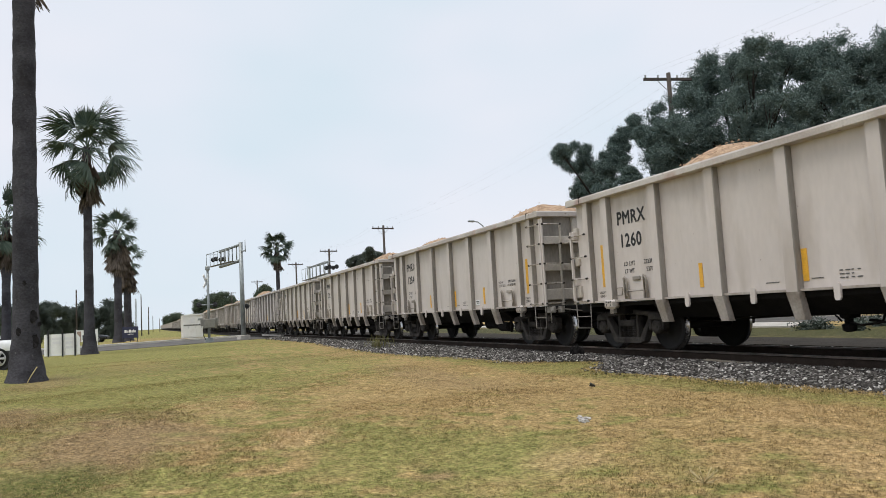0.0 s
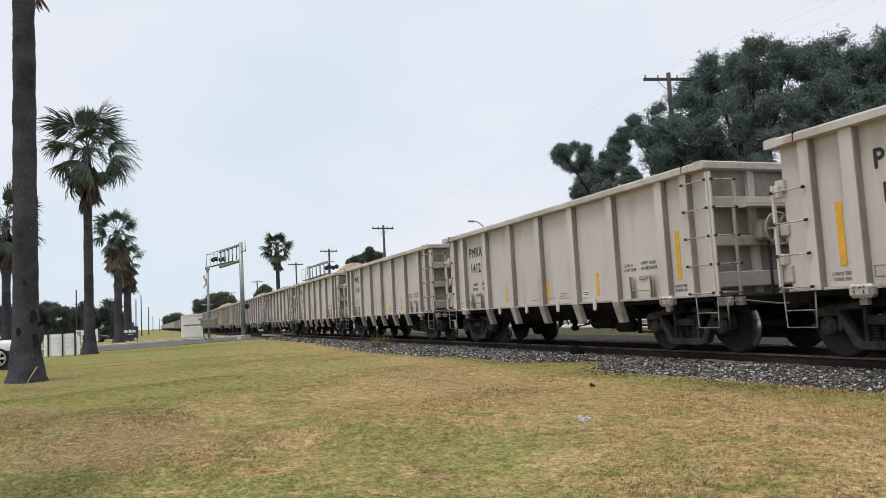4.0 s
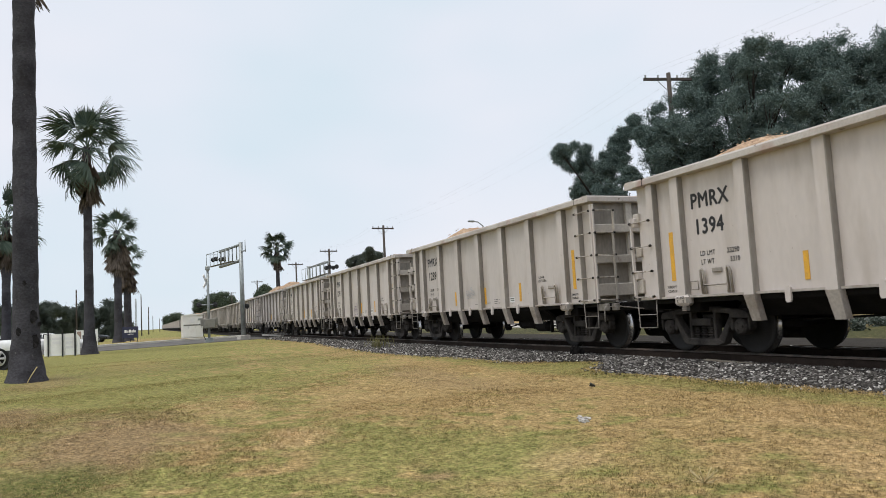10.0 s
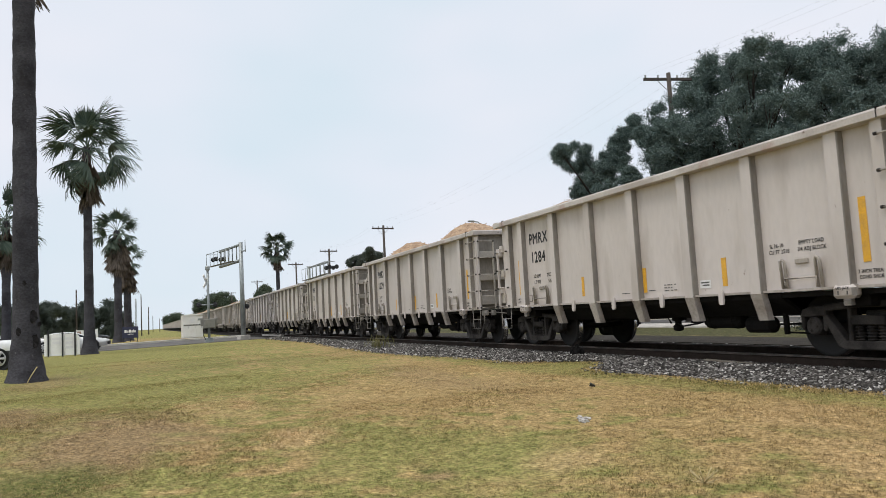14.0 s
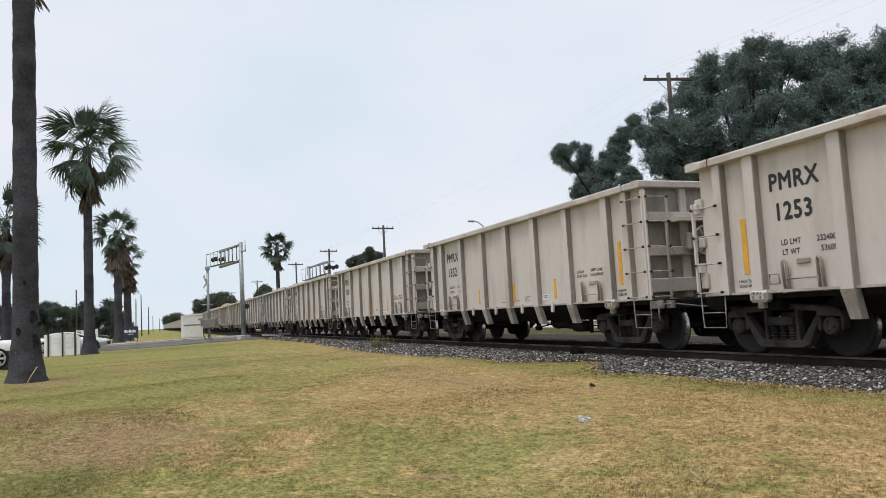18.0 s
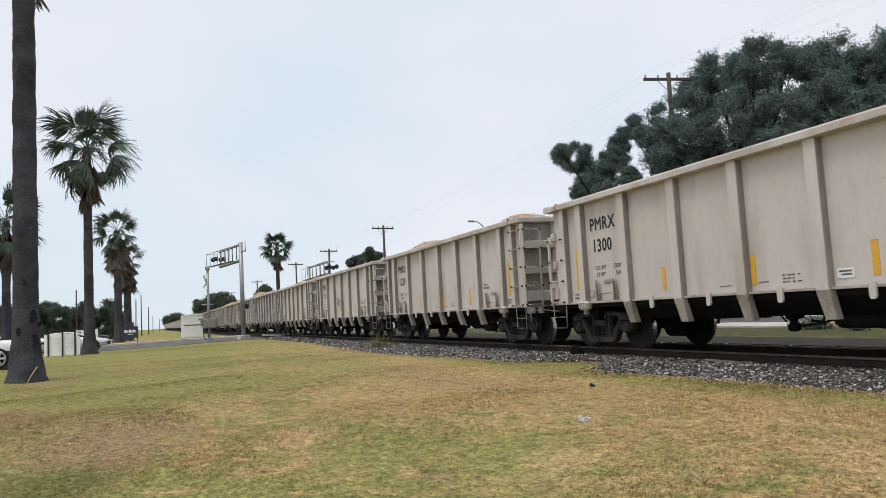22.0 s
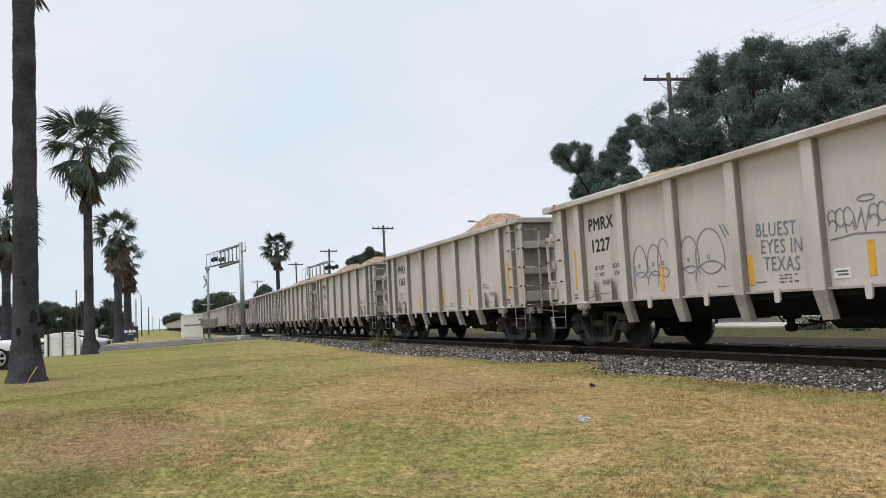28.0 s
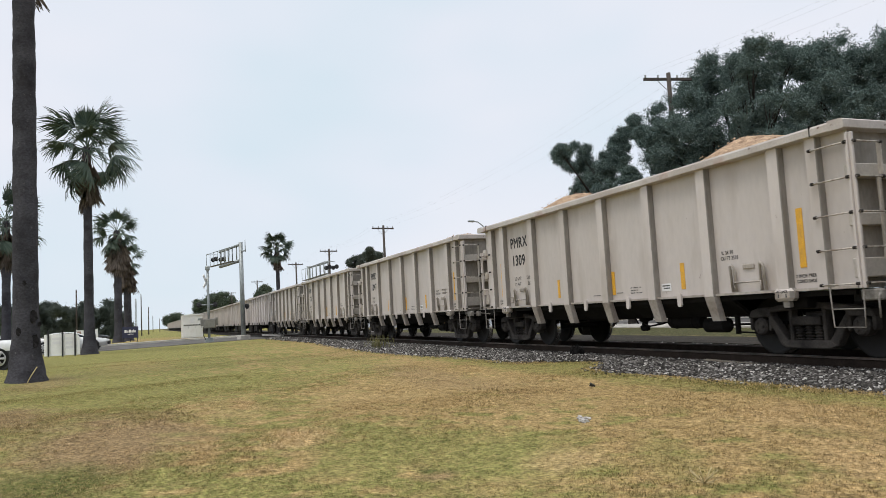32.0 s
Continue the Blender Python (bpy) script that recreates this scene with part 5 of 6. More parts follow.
def stones():
    rng = np.random.default_rng(5)
    P = []
    for x0, x1, dens, size in ((-9, -2.5, 1300, 0.019), (-18, -9, 900, 0.022), (-34, -18, 420, 0.029), (-54, -34, 120, 0.043)):
        n = int((x1 - x0) * 2.9 * dens)
        x = rng.uniform(x0, x1, n)
        y = -3.45 + 2.63 * rng.random(n)
        edge = np.array([0.22 * noise.noise((a * 0.35, 3.1, 0)) + 0.16 * noise.noise((a * 1.9, 9.1, 0)) for a in x])
        lim = lawn_edge(x) + 0.5 * edge
        keep = (y > lim) | ((y > lim - 0.3) & (rng.random(n) < 0.08))
        x, y = x[keep], y[keep]
        s = size * rng.uniform(0.6, 1.5, len(x))
        z = np.maximum(np.array([bed_height(a, b) for a, b in zip(x, y)]), -0.212) + rng.uniform(-0.012, 0.02, len(x))
        P.append(np.stack([x, y, z, s, rng.uniform(0, 6.28, len(x)), rng.integers(0, 6, len(x))], axis=1))
    n = 5000
    x, y = rng.uniform(-40, -3, n), rng.uniform(0.85, 2.6, n)
    P.append(np.stack([x, y, np.full(n, -0.17), rng.uniform(0.02, 0.045, n), rng.uniform(0, 6.28, n), rng.integers(0, 6, n)], axis=1))
    m = island_mat("ballast_stone", [(0.0, (0.015, 0.014, 0.013)), (0.42, (0.055, 0.05, 0.046)), (0.74, (0.135, 0.127, 0.118)), (0.91, (0.30, 0.288, 0.27)), (1.0, (0.66, 0.64, 0.61))])
    scatter("ballast", np.concatenate(P), stone_shapes(), m, "loose grey and white crushed stones beside the rails", "ballast")


stones()
SLEEPER = None
for i in range(118):
    x = -62 + 0.52 * i
    if SLEEPER is None:
        bm = BM()
        box(bm, -0.115, 0.115, -1.3, 1.3, -0.16, 0.0, 0.012)
        SLEEPER = part("sleeper", bm, M_TIE)
        SLEEPER.location = (x, 0, -0.155)
    else:
        SLEEPER_B = place("sleeper", SLEEPER.data)
        SLEEPER_B.location = (x + random.uniform(-0.03, 0.03), random.uniform(-0.05, 0.05), -0.155)
        SLEEPER_B.rotation_euler = (0, 0, random.uniform(-0.02, 0.02))
        tagged(SLEEPER_B, "dark weathered timber sleeper sunk in the ballast", "sleeper", "sleepers")
tagged(SLEEPER, "dark weathered timber sleeper sunk in the ballast", "sleeper", "sleepers")


def grass_blades():
    """Mown blades in tufts, thick near the lookout and thinner farther off."""
    rng = np.random.default_rng(9)
    shapes = []
    for i in range(6):
        r = np.random.default_rng(50 + i)
        v, f = [], []
        for k in range(6):
            a, b = r.uniform(0, 6.28), r.uniform(0, 6.28)
            lean, h, w = r.uniform(0.3, 1.3), r.uniform(0.35, 1.05), 0.085
            q = r.uniform(0.1, 0.95)
            px, py = q * math.cos(b), q * math.sin(b)
            c, s = math.cos(a), math.sin(a)
            n = len(v)
            v += [(px - s * w, py + c * w, 0), (px + s * w, py - c * w, 0), (px + c * lean, py + s * lean, h * 0.8)]
            f += [(n, n + 1, n + 2)]
        shapes.append((v, f))
    half = math.tan(radians(61.62) / 2) * 1.08
    fx, fy = -0.9289, 0.3704
    rows = []
    for d0, d1, dens, size in ((3.4, 7, 2500, 0.019), (7, 11, 1250, 0.024), (11, 17, 400, 0.028), (17, 28, 90, 0.030), (28, 47, 22, 0.034)):
        n = int((d1 * d1 - d0 * d0) * half * dens)
        d = np.sqrt(rng.uniform(d0 * d0, d1 * d1, n))
        s = rng.uniform(-half, half, n) * d
        x, y = fx * d + fy * s, -10.02 + fy * d - fx * s
        ok = (y < lawn_edge(x) + 0.08 * np.sin(x * 1.9) * np.sin(x * 0.7 + 1) + 0.10 * rng.normal(size=n)) & (x > -47)
        x, y = x[ok], y[ok]
        a = np.clip((-2.6 - y) / 2, 0, 1) * np.clip((45 + x) / 10, 0, 1)
        z = LAWN_Z + a * (0.05 * np.sin(x * 0.45 + 0.6) * np.sin(y * 0.5 + 1.0) + 0.025 * np.sin(x * 1.3 + y * 0.9)) - 0.004
        fringe = np.clip((y - lawn_edge(x) + 0.75) / 0.5, 0, 1)
        h = size * rng.uniform(0.5, 1.3, len(x)) * (1.05 + 0.75 * fringe) * (1 + 0.15 * np.clip(np.sin(x * 1.3 + 2 * np.sin(y * 0.9)) * np.sin(y * 2.1 + x * 0.6), 0, 1)) * (1 + 0.15 * np.sin(x * 2.1 + 1.3 * np.sin(y * 1.7)) * np.sin(y * 2.7))
        rows.append(np.stack([x, y, z, h, rng.uniform(0, 6.28, len(x)), rng.integers(0, 6, len(x))], axis=1))
    scatter("grass", np.concatenate(rows), shapes, M_BLADE, "short mown grass, part green and part straw-dry", "grass")


grass_blades()
# ---- lettering bars, sprayed marks on the cars ----
def bars(name, car, x, z, rows, material=None, y=-1.384, h=0.014, gap=0.042):
    bm = BM()
    for i, (a, b) in enumerate(rows):
        zz = z - i * gap
        n = max(2, round((b - a) / 0.10)) if h < 0.02 and len(rows) > 1 else 1
        for j in range(n):
            s = (b - a) / n
            box(bm, x + a + j * s, x + a + (j + 0.6 + 0.25 * math.sin(j * 2 + i)) * s if n > 1 else x + b, y - 0.002, y, zz - h / 2, zz + h / 2)
    return tagged(part(name, bm, material or M_INKS, car), "small unreadable stencil lines", kind="stuff")


def ribbon(bm, pts, w, y=-1.386):
    """A flat sprayed stroke through points in the plane of the side."""
    P = [Vector((a, 0, b)) for a, b in pts]
    prev = None
    for i, p in enumerate(P):
        d = (P[min(i + 1, len(P) - 1)] - P[max(i - 1, 0)])
        d = d.normalized() if d.length > 1e-6 else Vector((1, 0, 0))
        n = Vector((-d.z, 0, d.x)) * w / 2
        cur = (bm.verts.new((p.x - n.x, y, p.z - n.z)), bm.verts.new((p.x + n.x, y, p.z + n.z)))
        if prev:
            f = bm.faces.new((prev[0], cur[0], cur[1], prev[1]))
            f.normal_update()
            if f.normal.y > 0:
                f.normal_flip()
        prev = cur


def arc(cx, cz, rx, rz, a0, a1, n=16):
    return [(cx + rx * math.cos(radians(a0 + (a1 - a0) * i / n)), cz + rz * math.sin(radians(a0 + (a1 - a0) * i / n))) for i in range(n + 1)]


def scribble(car, cx, cz, w, h, seed, material, width, label, loops=7):
    """A hurried tag: upright strokes joined by hooks, a loop and an underline."""
    rnd = random.Random(seed)
    bm = BM()
    step = w / loops
    for i in range(loops):
        x = cx - w / 2 + step * (i + 0.5)
        top, low = cz + h / 2 * rnd.uniform(0.5, 1.1), cz - h / 2 * rnd.uniform(0.6, 1.15)
        kind = rnd.randrange(4)
        if kind == 0:
            ribbon(bm, [(x - step * 0.4, top), (x - step * 0.1, low), (x + step * 0.3, cz), (x + step * 0.6, top * 0.98 + low * 0.02)], width)
        elif kind == 1:
            ribbon(bm, arc(x, cz + h * 0.12, step * 0.55, h * 0.36, 30, 330, 14) + [(x + step * 0.7, low)], width)
        elif kind == 2:
            ribbon(bm, [(x - step * 0.3, low), (x, top), (x + step * 0.2, cz), (x + step * 0.6, low), (x + step * 0.75, cz + h * 0.1)], width)
        else:
            ribbon(bm, arc(x, cz + h * 0.2, step * 0.5, h * 0.25, 20, 200, 10) + arc(x, cz - h * 0.2, step * 0.5, h * 0.25, 160, -60, 10), width)
    ribbon(bm, [(cx - w * 0.5, cz - h * 0.72), (cx - w * 0.1, cz - h * 0.58), (cx + w * 0.45, cz - h * 0.70)], width)
    ribbon(bm, arc(cx + w * 0.1, cz + h * 0.72, w * 0.13, h * 0.12, 0, 360), width)
    return part("sprayed_mark", bm, material, car, label)


M_PURP = mat("spray_mauve", (0.30, 0.24, 0.33), 0.6, 0, 0.15, 8.0)
M_FAINT = mat("spray_faint", (0.42, 0.43, 0.45), 0.6, 0, 0.1, 8.0)
scribble(TRAIN[8], -0.75, 1.30, 0.75, 0.34, 3, M_PURP, 0.022, "mauve sprayed scrawl")
# the black tag: pen strokes on a grid of hundredths, drawn from its upper corner
TAG = ([(35, 68), (48, 110), (60, 150), (52, 186), (60, 152), (85, 128), (80, 160), (90, 198)], [(68, 52), (78, 90), (92, 105), (108, 88), (97, 38), (100, 80), (108, 120), (112, 150), (108, 195)],
       [(85, 130), (105, 112), (118, 75), (113, 140), (125, 175), (150, 150), (163, 130), (146, 60), (140, 95), (128, 132)], [(150, 145), (165, 175), (185, 180), (195, 150), (180, 58), (192, 100), (205, 190)],
       [(203, 62), (210, 110), (220, 180), (232, 140), (235, 100), (238, 150), (246, 120), (240, 175), (225, 160)],
       [(200, 207), (212, 192), (225, 205), (240, 190), (258, 195), (260, 215), (245, 230), (228, 222), (212, 235), (202, 222), (200, 207)], [(218, 235), (232, 265), (246, 298)])
bm = BM()
for stroke in TAG:
    ribbon(bm, [(-1.40 + a * 0.00444, 2.175 - a * 0.00049 - b * 0.00307) for a, b in stroke], 0.030)
part("sprayed_mark", bm, M_INK, TRAIN[16], "black sprayed scrawl with a looped tail")
scribble(TRAIN[17], 4.05, 1.42, 0.34, 0.26, 6, M_INK, 0.022, "small black sprayed tag", 3)
scribble(TRAIN[5], -0.62, 1.40, 0.6, 0.32, 7, M_FAINT, 0.018, "faint grey sprayed scrawl")
scribble(TRAIN[7], -0.85, 1.45, 0.6, 0.2, 9, M_FAINT, 0.018, "faint grey sprayed scrawl")
bm = BM()
for cx, rx, rz in ((-2.58, 0.20, 0.40), (-2.16, 0.20, 0.38), (-1.88, 0.18, 0.46), (-1.20, 0.24, 0.42), (-0.70, 0.34, 0.50)):
    ribbon(bm, arc(cx, 1.60, rx, rz, -20, 200), 0.022)
    ribbon(bm, arc(cx, 1.28, rx * 1.1, rz * 0.55, 20, 190), 0.022)
    ribbon(bm, arc(cx + 0.02, 1.62, rx * 0.9, rz * 0.55, 180, 330), 0.02)
    ribbon(bm, arc(cx - 0.03, 1.62, 0.03, 0.03, 0, 360, 8), 0.018)
ribbon(bm, [(-2.75, 1.1), (-2.80, 1.45), (-2.78, 1.75), (-2.7, 1.95)], 0.022)
ribbon(bm, [(-0.42, 2.12), (-0.30, 1.9)], 0.03)
ribbon(bm, [(-0.34, 2.12), (-0.22, 1.92)], 0.03)
part("sprayed_mark", bm, M_GRAF, TRAIN[18], "rounded outline letters sprayed in thin grey")
for txt, x, z in (("BLUEST", 0.72, 1.90), ("EYES IN", 0.80, 1.64), ("TEXAS", 0.78, 1.38)):
    me = words(txt, 0.30, 0.72, 0.002)
    me.materials.append(M_GRAF)
    tagged(place("sprayed_words", me, TRAIN[18], "hand-sprayed grey words", pose(x, -1.386, z, 0, 3, 0)), kind="stuff")
scribble(TRAIN[18], 2.15, 1.88, 1.0, 0.34, 11, M_GRAF, 0.02, "grey sprayed scrawl", 8)
bm = BM()
ribbon(bm, [(1.98, 2.92), (1.9, 2.82), (1.91, 2.68), (1.83, 2.6)], 0.013)
ribbon(bm, [(2.34, 2.94), (2.47, 2.83), (2.66, 2.78), (2.78, 2.79)], 0.013)
ribbon(bm, [(2.77, 2.68), (2.86, 2.64), (2.96, 2.57)], 0.013)
ribbon(bm, [(3.4, 2.51), (3.55, 2.49), (3.71, 2.48), (3.85, 2.48)], 0.013)
part("scratch", bm, M_INK, TRAIN[2], "dark wandering scrape marks")
for k, car in TRAIN.items():
    if k > 24:
        continue
    bars("stencil", car, 0.72, 1.22, [(0, 0.37), (0, 0.28), (0, 0.36)], None, -1.384, 0.018, 0.05)
    bars("stencil", car, 0.26, 1.14, [(0, 0.2)])
    bars("stencil", car, -0.58, 1.12, [(0, 0.26)])
    st = boxpart("sticker", 1.66, 1.92, -1.388, -1.381, 1.11, 1.245, M_STICK, car, "white maker's sticker")
    bars("stencil", st, 1.69, 1.205, [(0, 0.20), (0.04, 0.2)], None, -1.3885, 0.022, 0.045)
    for txt, z in (("2 INCH TREAD", 1.17), ("COND SHOES", 1.095)):
        me = words(txt, 0.066, 0.8, 0.001)
        me.materials.append(M_INK)
        tagged(place("stencil", me, car, "small black stencilled lines", (-4.84, -1.384, z)), kind="stuff")
    if k in (1, 2, 3, 4, 5, 6, 9, 12, 13, 16, 17, 18, 20, 22):
        for txt, z in (("EMPTY LOAD", 1.66), ("1/4 ADJ BLOCK", 1.565)):
            me = words(txt, 0.082, 0.82, 0.002)
            me.materials.append(M_INK)
            tagged(place("stencil", me, car, "small black stencilled lines", (3.98, -1.384, z)), kind="stuff")

# ---- signals and poles ----
M_GBOX = mat("weathered_box", (0.27, 0.26, 0.23), 0.6, 0.2, 0.12, 4.0)


def cantilever(mast_at, direction, label, top=6.95, length=9.4):
    """A signal mast with a two-rail arm, a walkway and lamps over the street."""
    g = thing("signal_gantry", label, "crossing signal", mast_at)
    bm = BM()
    rod(bm, (0, 0, 0.25), (0, 0, top + 0.2), 0.175, 14, 0.15)
    part("mast", bm, M_STEEL, g, "grey galvanised tapered mast")
    bm = BM()
    box(bm, -0.38, 0.38, -0.38, 0.38, -0.05, 0.32, 0.03)
    part("footing", bm, M_CONC, g, "concrete footing")
    s = direction
    for z, r in ((top + 0.05, 0.10), (top - 1.15, 0.12)):
        bm = BM()
        rod(bm, (0, 0, z), (s * length * 0.82, 0, z - 0.12), r, 10)
        part("arm_rail", bm, M_STEEL, g)
    for i in range(5):
        x = s * length * 0.80 * (i + 1) / 5
        bm = BM()
        rod(bm, (x, 0, top - 1.2), (x, 0, top), 0.05, 8)
        part("brace", bm, M_STEEL, g)
    bm = BM()
    box(bm, min(s * 0.2, s * length), max(s * 0.2, s * length), -0.75, -0.35, top - 1.22, top - 1.19)
    part("walkway", bm, M_GBOX, g, "open grating walkway")
    bm = BM()
    tube(bm, [(s * 0.3, -0.75, top - 0.15), (s * length, -0.75, top - 0.2), (s * length, 0.1, top - 0.2)], 0.025, 6)
    for i in range(7):
        x = s * (0.3 + (length - 0.3) * i / 6)
        rod(bm, (x, -0.75, top - 1.2), (x, -0.75, top - 0.17), 0.022, 6)
    rod(bm, (-s * 0.9, 0, top - 0.6), (-s * 0.9, 0, top + 0.3), 0.03, 6)
    rod(bm, (0, 0, top - 0.5), (-s * 0.95, 0, top - 0.5), 0.05, 6)
    part("handrail", bm, M_STEEL, g, "thin steel handrail")
    for i, (x, y) in enumerate(((0.84, 0.18), (0.84, 0.80), (0.96, 0.18), (0.96, 0.80))):
        signal_lamp(g, (s * length * x, y - 0.45, top - 0.62), s)
    signal_lamp(g, (s * 0.22, 0.42, 2.45), s)
    return g


def signal_lamp(parent, at, s, r=0.19):
    bm = BM()
    face = Matrix.Translation(at) @ Matrix.Rotation(0 if s > 0 else math.pi, 4, "Z")
    lathe(bm, [(0.10, -0.2), (0.14, -0.12), (0.14, 0.0)], 12, "x")
    lathe(bm, [(r, 0.0), (r, 0.02)], 20, "x")
    lathe(bm, [(0.13, 0.02), (0.15, 0.16), (0.14, 0.16)], 12, "x")
    bm.transform(face)
    lamp = part("signal_lamp", bm, M_DARK, parent, "black round-backed flashing lamp")
    bm = BM()
    lathe(bm, [(0.12, 0.021), (0.10, 0.045)], 12, "x")
    bm.transform(face)
    part("lens", bm, M_LENS, lamp, "unlit dark red lens")
    return lamp


M_LENS = mat("red_lens", (0.16, 0.01, 0.01), 0.2)
cantilever(pose(-57.1, -3.55, -0.21, 0, 0, 14), -1, "grey steel cantilever signal gantry over the street", 7.05, 5.7)
cantilever((-72.4, 4.6, -0.2), 1, "grey steel cantilever signal gantry beyond the railway", 6.2, 10.5)


def crossing_mast(x, y):
    g = thing("crossing_signal", "silver level crossing post with white crossed boards and a grey box", "crossing signal", (x, y, -0.21))
    bm = BM()
    rod(bm, (0, 0, 0.2), (0, 0, 5.0), 0.085, 12)
    lathe(bm, [(0.10, 5.0), (0.17, 5.08), (0.17, 5.25), (0.10, 5.34)], 12, "z")
    part("post", bm, M_STEEL, g, "silver post with a bell on top")
    bm = BM()
    prism(bm, [(-0.32, -0.02), (0.32, -0.02), (0.2, 0.3), (-0.2, 0.3)], -0.3, 0.3, "x")
    part("footing", bm, M_STEEL, g, "splayed silver base")
    for a in (45, -45):
        bm = BM()
        box(bm, -0.02, 0.02, -0.62, 0.62, -0.11, 0.11)
        part("board", bm, M_WHITE, g, "white crossing board", Matrix.Translation((-0.16, -0.10, 4.25)) @ Matrix.Rotation(radians(62), 4, "Z") @ Matrix.Rotation(radians(a), 4, "X"))
    bm = BM()
    tube(bm, [(0, 0, 3.6), (-0.25, -0.1, 3.6), (0, 0, 3.6)], 0.04, 6)
    rod(bm, (0, -0.75, 2.62), (0, 0.6, 2.62), 0.035, 6)
    part("crossarm", bm, M_STEEL, g)
    for yy in (-0.62, 0.45):
        signal_lamp(g, (-0.12, yy, 2.62), -1)
    bm = BM()
    box(bm, -0.28, 0.28, -0.36, 0.44, 0.98, 1.64, 0.05)
    part("gate_box", bm, M_GBOX, g, "grey-brown gate mechanism box")
    bm = BM()
    box(bm, -0.06, 0.06, -0.56, -0.36, 1.15, 1.7, 0.02)
    box(bm, -0.06, 0.06, 0.44, 0.60, 1.15, 1.7, 0.02)
    part("counterweight", bm, M_GBOX, g)
    bm = BM()
    tube(bm, [(0.1, -0.3, 0.98), (0.12, -0.38, 0.5), (0.1, -0.2, 0.1), (0.1, -0.1, 0.0)], 0.03, 6)
    part("conduit", bm, M_DARK, g)


crossing_mast(-54.4, -6.17)


def hut():
    h = thing("signal_cabinet", "white metal railway equipment cabinet with double doors", "cabinet", pose(-81.5, -5.95, -0.2, 0, 0, 4))
    boxpart("plinth", -0.9, 0.9, -1.05, 1.05, -0.1, 0.05, M_CONC, h)
    boxpart("body", -0.8, 0.8, -0.98, 0.98, 0.05, 2.28, M_WHITE, h, "white painted metal body", 0.02)
    bm = BM()
    prism(bm, [(-1.06, 2.283), (1.06, 2.283), (1.06, 2.33), (0, 2.46), (-1.06, 2.33)], -0.9, 0.9, "x")
    part("roof", bm, M_WHITE, h, "shallow white roof")
    for y in (-0.64, 0.0, 0.64):
        d = boxpart("door", 0.802, 0.825, y - 0.30, y + 0.30, 0.14, 2.2, M_WHITE, h, "", 0.008)
        boxpart("handle", 0.826, 0.86, y + 0.2, y + 0.23, 1.0, 1.18, M_STEEL, d)
    bm = BM()
    for i in range(12):
        y = -0.86 + i * 0.145
        box(bm, 0.827, 0.832, y, y + 0.105, 1.24, 1.37)
    part("stencil", bm, M_INK, h, "row of dark unreadable letters")
    boxpart("placard", 0.827, 0.832, -0.22, 0.22, 1.5, 1.98, M_STICK, h, "small white notice")
    boxpart("vent", 0.827, 0.85, 0.5, 0.8, 1.75, 1.95, M_STEEL, h)


hut()


def pole(x, y, top, label, arm=2.4, lean=0.0, braces=True, turn=8):
    p = thing("utility_pole", label, "utility pole", pose(x, y, -0.2, 0, lean, turn), "line of utility poles")
    bm = BM()
    rod(bm, (0, 0, -0.1), (0, 0, top + 0.2), 0.16 if arm else 0.12, 10, 0.11 if arm else 0.08)
    part("post", bm, M_WOOD, p, "dark weathered timber pole")
    if arm:
        bm = BM()
        box(bm, -0.17, -0.06, -arm / 2, arm / 2, top - 0.17, top - 0.03, 0.01)
        part("crossarm", bm, M_WOOD, p)
        if braces:
            bm = BM()
            rod(bm, (-0.12, -0.6, top - 0.16), (-0.12, 0, top - 0.75), 0.02, 5)
            rod(bm, (-0.12, 0.6, top - 0.16), (-0.12, 0, top - 0.75), 0.02, 5)
            part("brace", bm, M_STEEL, p)
        for k in (-0.46, -0.2, 0.2, 0.46):
            bm = BM()
            lathe(bm, [(0.03, 0), (0.05, 0.04), (0.035, 0.08), (0.055, 0.12), (0.02, 0.16)], 8, "z", 0, (-0.115, k * arm, top - 0.03))
            part("insulator", bm, M_STEEL, p)
    return p


POLES = [(14.0, 15.5, 12.6), (-30.8, 15.5, 12.6), (-71.7, 12.2, 9.9), (-95.5, 12.0, 9.9), (-117.0, 11.6, 9.9), (-162.0, 11.5, 9.8), (-215, 11.5, 9.8)]
for x, y, t in POLES:
    pole(x, y, t + 0.2, "dark timber utility pole with a crossarm", 2.7 if x > -40 else 2.4, turn=-12 if x > -40 else 8)
for (xa, ya, ta), (xb, yb, tb) in zip(POLES, POLES[1:]):
    for k in (-1.1, -0.5, 1.1):
        bm2 = BM()
        pts = []
        for i in range(15):
            f = i / 14
            pts.append((xa + (xb - xa) * f, ya + k + (yb - ya) * f, ta + 0.3 + (tb - ta) * f - 1.0 * 4 * f * (1 - f) * abs(xb - xa) / 45))
        tube(bm2, pts, 0.0021, 4)
        tagged(part("wire", bm2, M_WIRE), "thin dark overhead wire between the poles", "wire", "overhead wires")
pole(-150, -11.4, 7.5, "bare slim timber pole in the distance", 0)
pole(-170, -10.2, 5.6, "leaning slim timber pole in the distance", 0, 3.0)
pole(-105, -18.6, 6.4, "weathered timber pole among the trees", 0)
for x, y, t in ((-260, -9.0, 5.0), (-300, -6.5, 4.6)):
    pole(x, y, t, "bare slim timber pole in the distance", 0)


